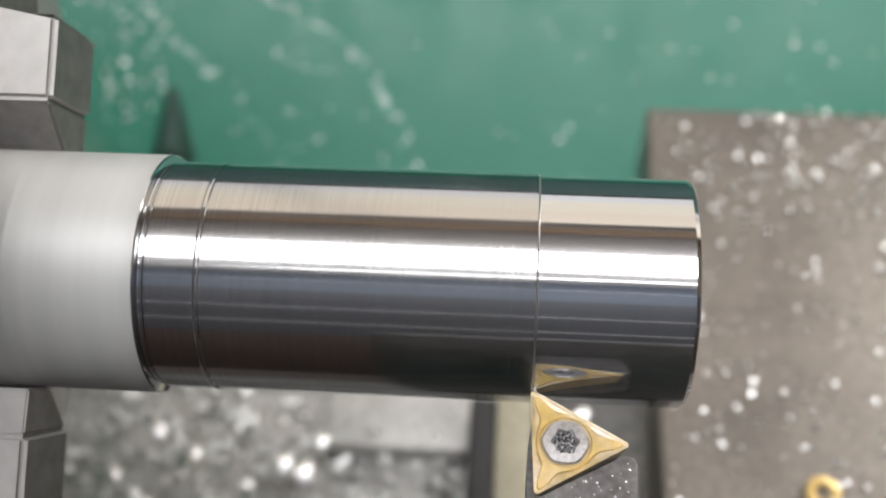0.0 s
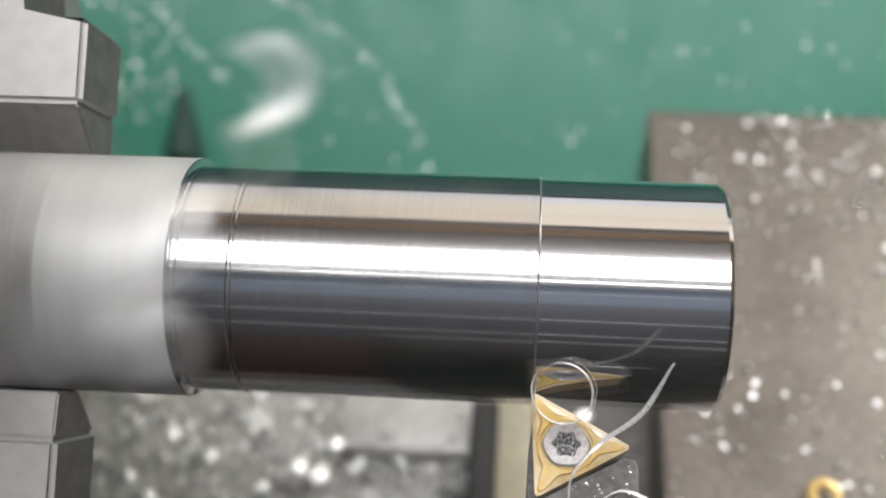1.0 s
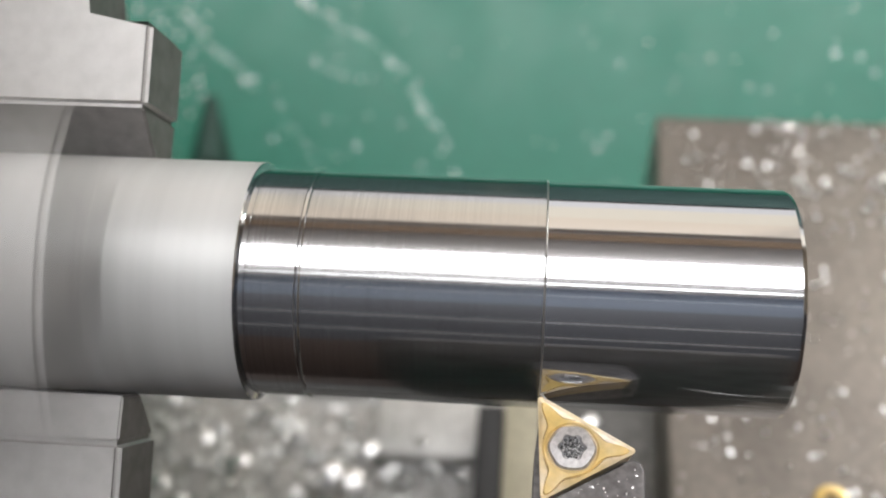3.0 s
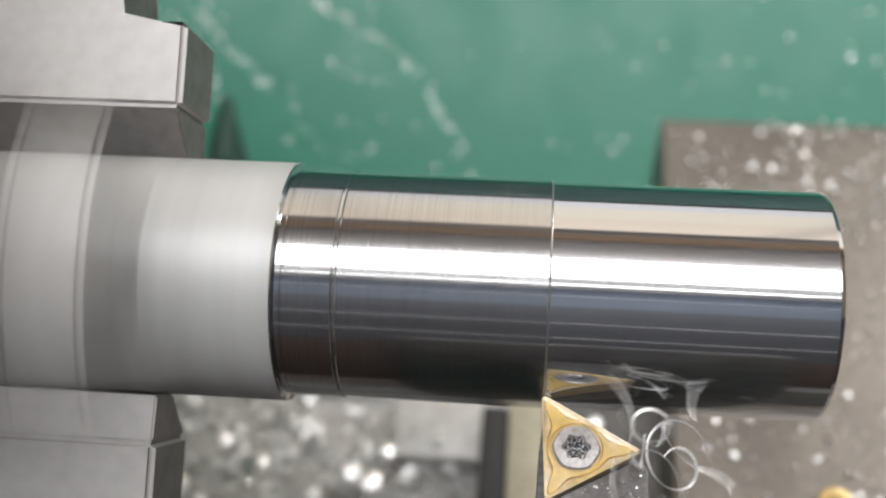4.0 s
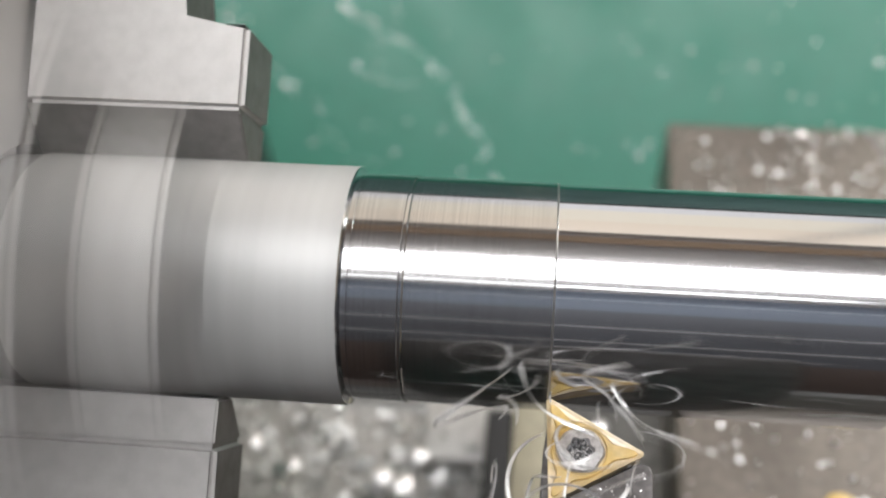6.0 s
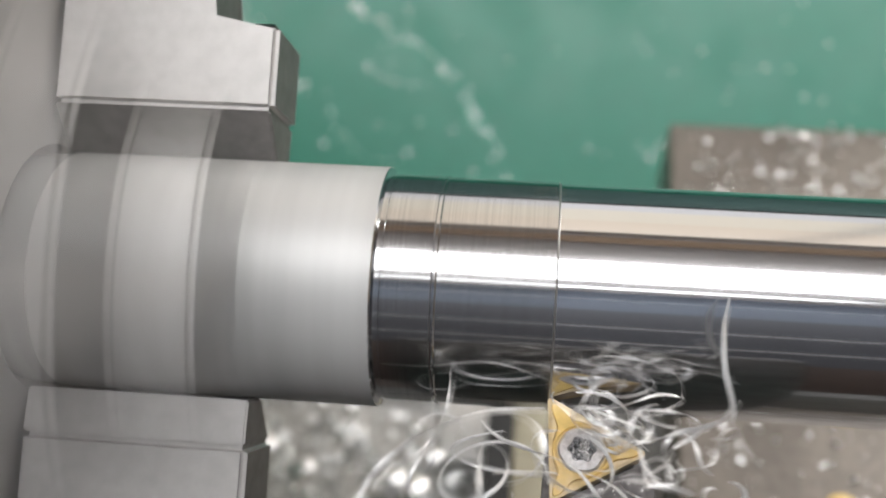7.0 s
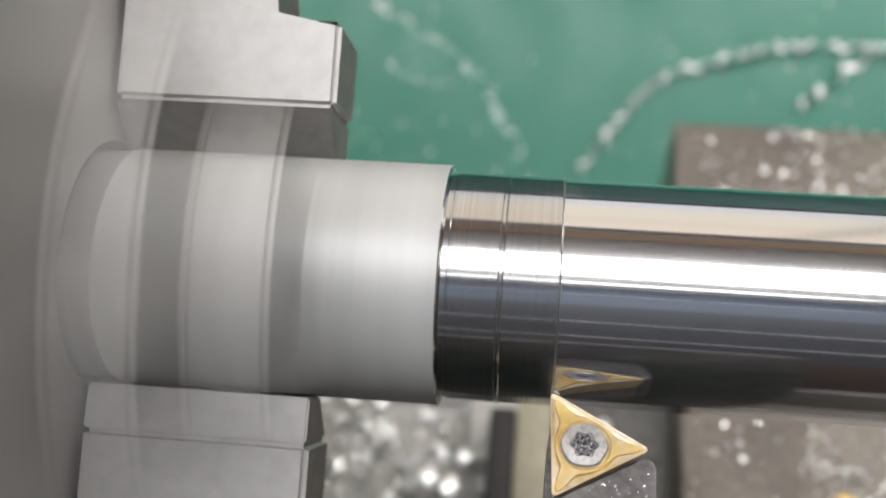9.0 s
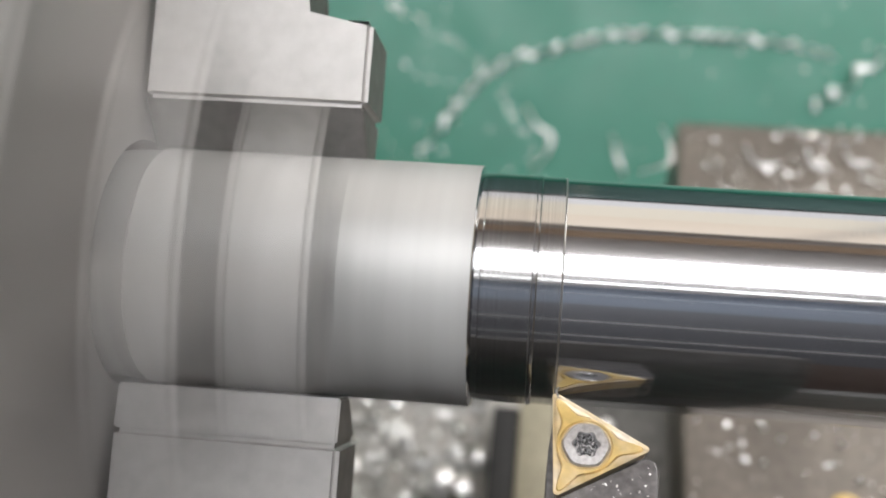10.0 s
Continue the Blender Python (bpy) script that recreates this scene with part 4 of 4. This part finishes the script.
    with_tool(arc_chip, [(0, 90, -90, -136, 0, 0, 0), (4.4, 90, -90, -136, 0, 0, 0), (4.7, 40, -60, -30, 0, 0, 10), (4.9, 11, -19, 9, 10, 0, 40), (4.967, 11, -19, 9, 22, -8, 14), (5.0, 11, -19, 9, 26, 0, 0), (5.034, 11, -19, 9, 30, 8, -14),
                         (5.1, 11.5, -19.5, 9, 40, 10, -40), (5.3, 40, -50, 0, 40, 0, -40), (5.7, 92, -90, -136, 0, 0, 0), (7.6, 92, -90, -136, 0, 0, 0), (7.9, 50, -60, -20, 20, 0, 0),
                         (8.0, 20, -21, 6, 25, 0, -10), (8.1, 14, -20, 9, 20, 0, 5), (8.2, 12, -19, 9, 20, 0, 12), (8.4, 60, -60, -60, 0, 0, 0), (8.8, 92, -90, -136, 0, 0, 0), (10, 92, -90, -136, 0, 0, 0)])
    shaken(thin_tangle, [(0, 100, -70, -132, 0, 0, 0), (3.2, 100, -70, -132, 0, 0, 0), (3.6, 40, -50, -30, 20, 0, 30), (3.8, 15, -28, 3, 30, 0, 60), (4.0, 17, -27, 3, 40, 0, 80),
                            (4.2, 17, -27, 4, 30, 20, 110), (4.4, 20, -26, 6, 40, 30, 140), (4.5, 21, -26, 6, 45, 40, 160), (4.7, 22, -24, 8, 50, 20, 200), (5.0, 24, -30, 3, 60, 0, 240),
                            (5.3, 26, -27, 5, 80, 10, 280), (5.6, 29, -31, 2, 90, 10, 300), (6.0, 60, -50, -60, 90, 0, 320), (6.4, 100, -70, -132, 90, 0, 330), (10, 100, -70, -132, 90, 0, 330)])
    shaken(wide_tangle, [(0, 130, -80, -130, 0, 0, 0), (4.4, 130, -80, -130, 0, 0, 0), (4.8, 30, -60, -40, 0, 0, -30), (5.0, -2, -41, -4, 0, 0, -20), (5.2, 2, -38, -2, 10, 0, 0),
                            (5.4, 2, -33, 1, 10, 0, 15), (5.5, 2, -31, 2, 8, 0, 22), (5.7, 1, -31, 2, 6, 0, 30), (6.1, 4, -33, 1, 0, 20, 60), (6.5, 2, -33, 1, 0, 40, 100), (6.8, 0, -32, 1, 0, 40, 140),
                            (7.0, -3, -31, 1, 10, 10, 170), (7.2, 3, -32, 1, 10, 10, 200), (7.5, 10, -32, 2, 10, 0, 230), (7.8, 16, -31, 1, 10, 0, 260), (8.0, 23, -30, 1, 10, 0, 280), (8.2, 24, -34, -4, 10, 10, 300),
                            (8.4, 64, 10, -126, 0, 0, 300), (8.6, 74, 22, -128, 0, 0, 305), (9.1, 80, 22, -128, 0, 0, 310), (9.4, 110, -20, -128, 0, 0, 305), (9.7, 130, -80, -130, 0, 0, 300), (10, 130, -80, -130, 0, 0, 300)])
    shaken(dense_tangle, [(0, 120, -110, -133, 0, 0, 0), (6.0, 120, -110, -133, 0, 0, 0), (6.4, 50, -60, -40, 20, 0, 30), (6.7, 9, -24, 6, 40, 0, 60), (6.8, 8, -23, 6, 40, 20, 100),
                             (7.0, 13, -26, 5, 50, 30, 150), (7.2, 15, -24, 6, 60, 20, 210), (7.4, 14, -26, 5, 60, 30, 260), (7.5, 14, -26, 5, 62, 34, 280), (7.6, 16, -26, 5, 66, 40, 300),
                             (7.8, 24, -25, 6, 70, 30, 350), (8.0, 30, -26, 4, 80, 20, 400), (8.2, 28, -30, 2, 90, 10, 450), (8.4, 60, -50, -50, 90, 0, 480), (8.8, 120, -110, -133, 90, 0, 500),
                             (10, 120, -110, -133, 90, 0, 500)])
    shaken(hooked_strand, [(0, 60, -95, -136, 0, 0, 0), (5.0, 60, -95, -136, 0, 0, 0), (5.3, 22, -14, 26, 0, 0, -20), (5.5, 20.5, -13.5, 22, 0, 0, 0), (5.7, 19, -15, 20, 0, 0, 15),
                              (6.0, 50, -60, -30, 0, 0, 40), (6.4, 60, -95, -136, 0, 0, 0), (6.7, 40, -60, -30, 0, 0, 0), (7.0, 23, -11, 20, 0, 0, -25), (7.2, 24, -12, 20, 0, 0, -20),
                              (7.4, 19, -14, 20, 0, 0, -10), (7.5, 18, -14, 20, 0, 0, -5), (7.8, 50, -60, -40, 0, 0, 0), (8.2, 60, -95, -136, 0, 0, 0), (10, 60, -95, -136, 0, 0, 0)])
    with_tool(loose_curl, [(0, 52, -84, -136, 0, 0, 0), (4.9, 52, -84, -136, 0, 0, 0), (5.2, 50, -60, 40, 0, 0, 60), (5.35, 30, -5, 36, 0, 0, 40), (5.5, 11, 33, 0, 10, 0, -10), (5.7, 13, 36, 2, 10, 0, 20),
                           (6.0, 40, -5, 40, 0, 0, 60), (6.2, 60, -60, 30, 0, 0, 60), (6.6, 52, -84, -136, 0, 0, 60), (10, 52, -84, -136, 0, 0, 60)])
    in_room(long_coil, [(0, 260, -6, 3, 0, 0, 0), (8.0, 250, -6, 3, 0, 0, 0), (8.3, 190, -8, 3, 0, 0, 6), (8.5, 140, -6, 2, 0, 0, 4), (8.8, 84, -4, 1, 0, 0, 1), (9.0, 80, -4, 1, 0, 0, 0), (9.2, 52, -2, 1, 0, 0, 0),
                        (9.4, 8, 0, 0, 0, 0, 0), (9.5, 2, 0, 0, 0, 0, 0), (10, 0, 0, 0, 0, 0, 0)])
    for ob, lie in ((curled_strand, (8, -44)), (flung_strand, (32, -70)), (looped_strand, (70, -80)), (trailing_strand, (60, -60))):
        aside = (lie[0] + 45, lie[1], -136)
        shaken(ob, [(0, *aside, 0, 0, 0), (4.8, *aside, 0, 0, 0), (5.1, 30, -40, 20, 0, 0, 20), (5.35, 2, -1, 1, 0, 0, 6), (5.5, 0, 0, 0, 0, 0, 0), (5.7, -1, -0.5, 0, 0, 0, -5),
                    (6.1, 30, -40, 20, 0, 0, -30), (6.5, *aside, 0, 0, 0), (10, *aside, 0, 0, 0)], 0.12, 1.5)
    for ob in (guard_hook, guard_sliver):
        in_room(ob, [(0, 240, 0, 0, 0, 0, 0), (9.0, 240, 0, 0, 0, 0, 0), (9.2, 120, 0, 4, 0, 0, 0), (9.4, 4, 0, 0, 0, 0, 0), (9.5, 0, 0, 0, 0, 0, 0), (10, 0, 0, 0, 0, 0, 0)])
    for ob in (edge_hook, *slide_curls):
        with_tool(ob, [(0, 110, 0, 0, 0, 0, 0), (9.0, 110, 0, 0, 0, 0, 0), (9.2, 60, 0, 6, 0, 0, 0), (9.4, 2, 0, 0, 0, 0, 0), (9.5, 0, 0, 0, 0, 0, 0), (10, 0, 0, 0, 0, 0, 0)])
    in_room(hair_tangle, [(0, 300, 200, -240, 0, 0, 0), (1.0, 300, 200, -240, 0, 0, 0), (1.3, 30, 40, 6, 0, 0, 20), (1.5, -12, 42, -2, 0, 0, 10), (1.7, -50, 46, -14, 0, 0, 0),
                          (2.0, 160, 120, -60, 0, 0, 20), (2.3, 300, 200, -240, 0, 0, 0), (10, 300, 200, -240, 0, 0, 0)])
    in_room(side_coil, [(0, 120, 0, 0, 0, 0, 0), (8.0, 100, 0, 0, 0, 0, 0), (8.3, 40, 0, 0, 0, 0, 0), (8.5, 4, 0, 0, 0, 0, 0), (9.5, 0, 0, 0, 0, 0, 0), (10, 0, 0, 0, 0, 0, 0)])
    in_room(flying_chip, [(0, -190, 60, -100, 0, 0, 0), (0.7, -120, 40, -20, 0, 0, 0), (0.9, -23, -24, 82, 0, 0, 10), (1.0, -28, -27, 83, 5, 0, 0), (1.2, -60, -60, 20, 30, 0, -30), (1.6, 150, -150, -136, 30, 0, -80),
                          (10, 150, -150, -136, 30, 0, -80)])


motions()
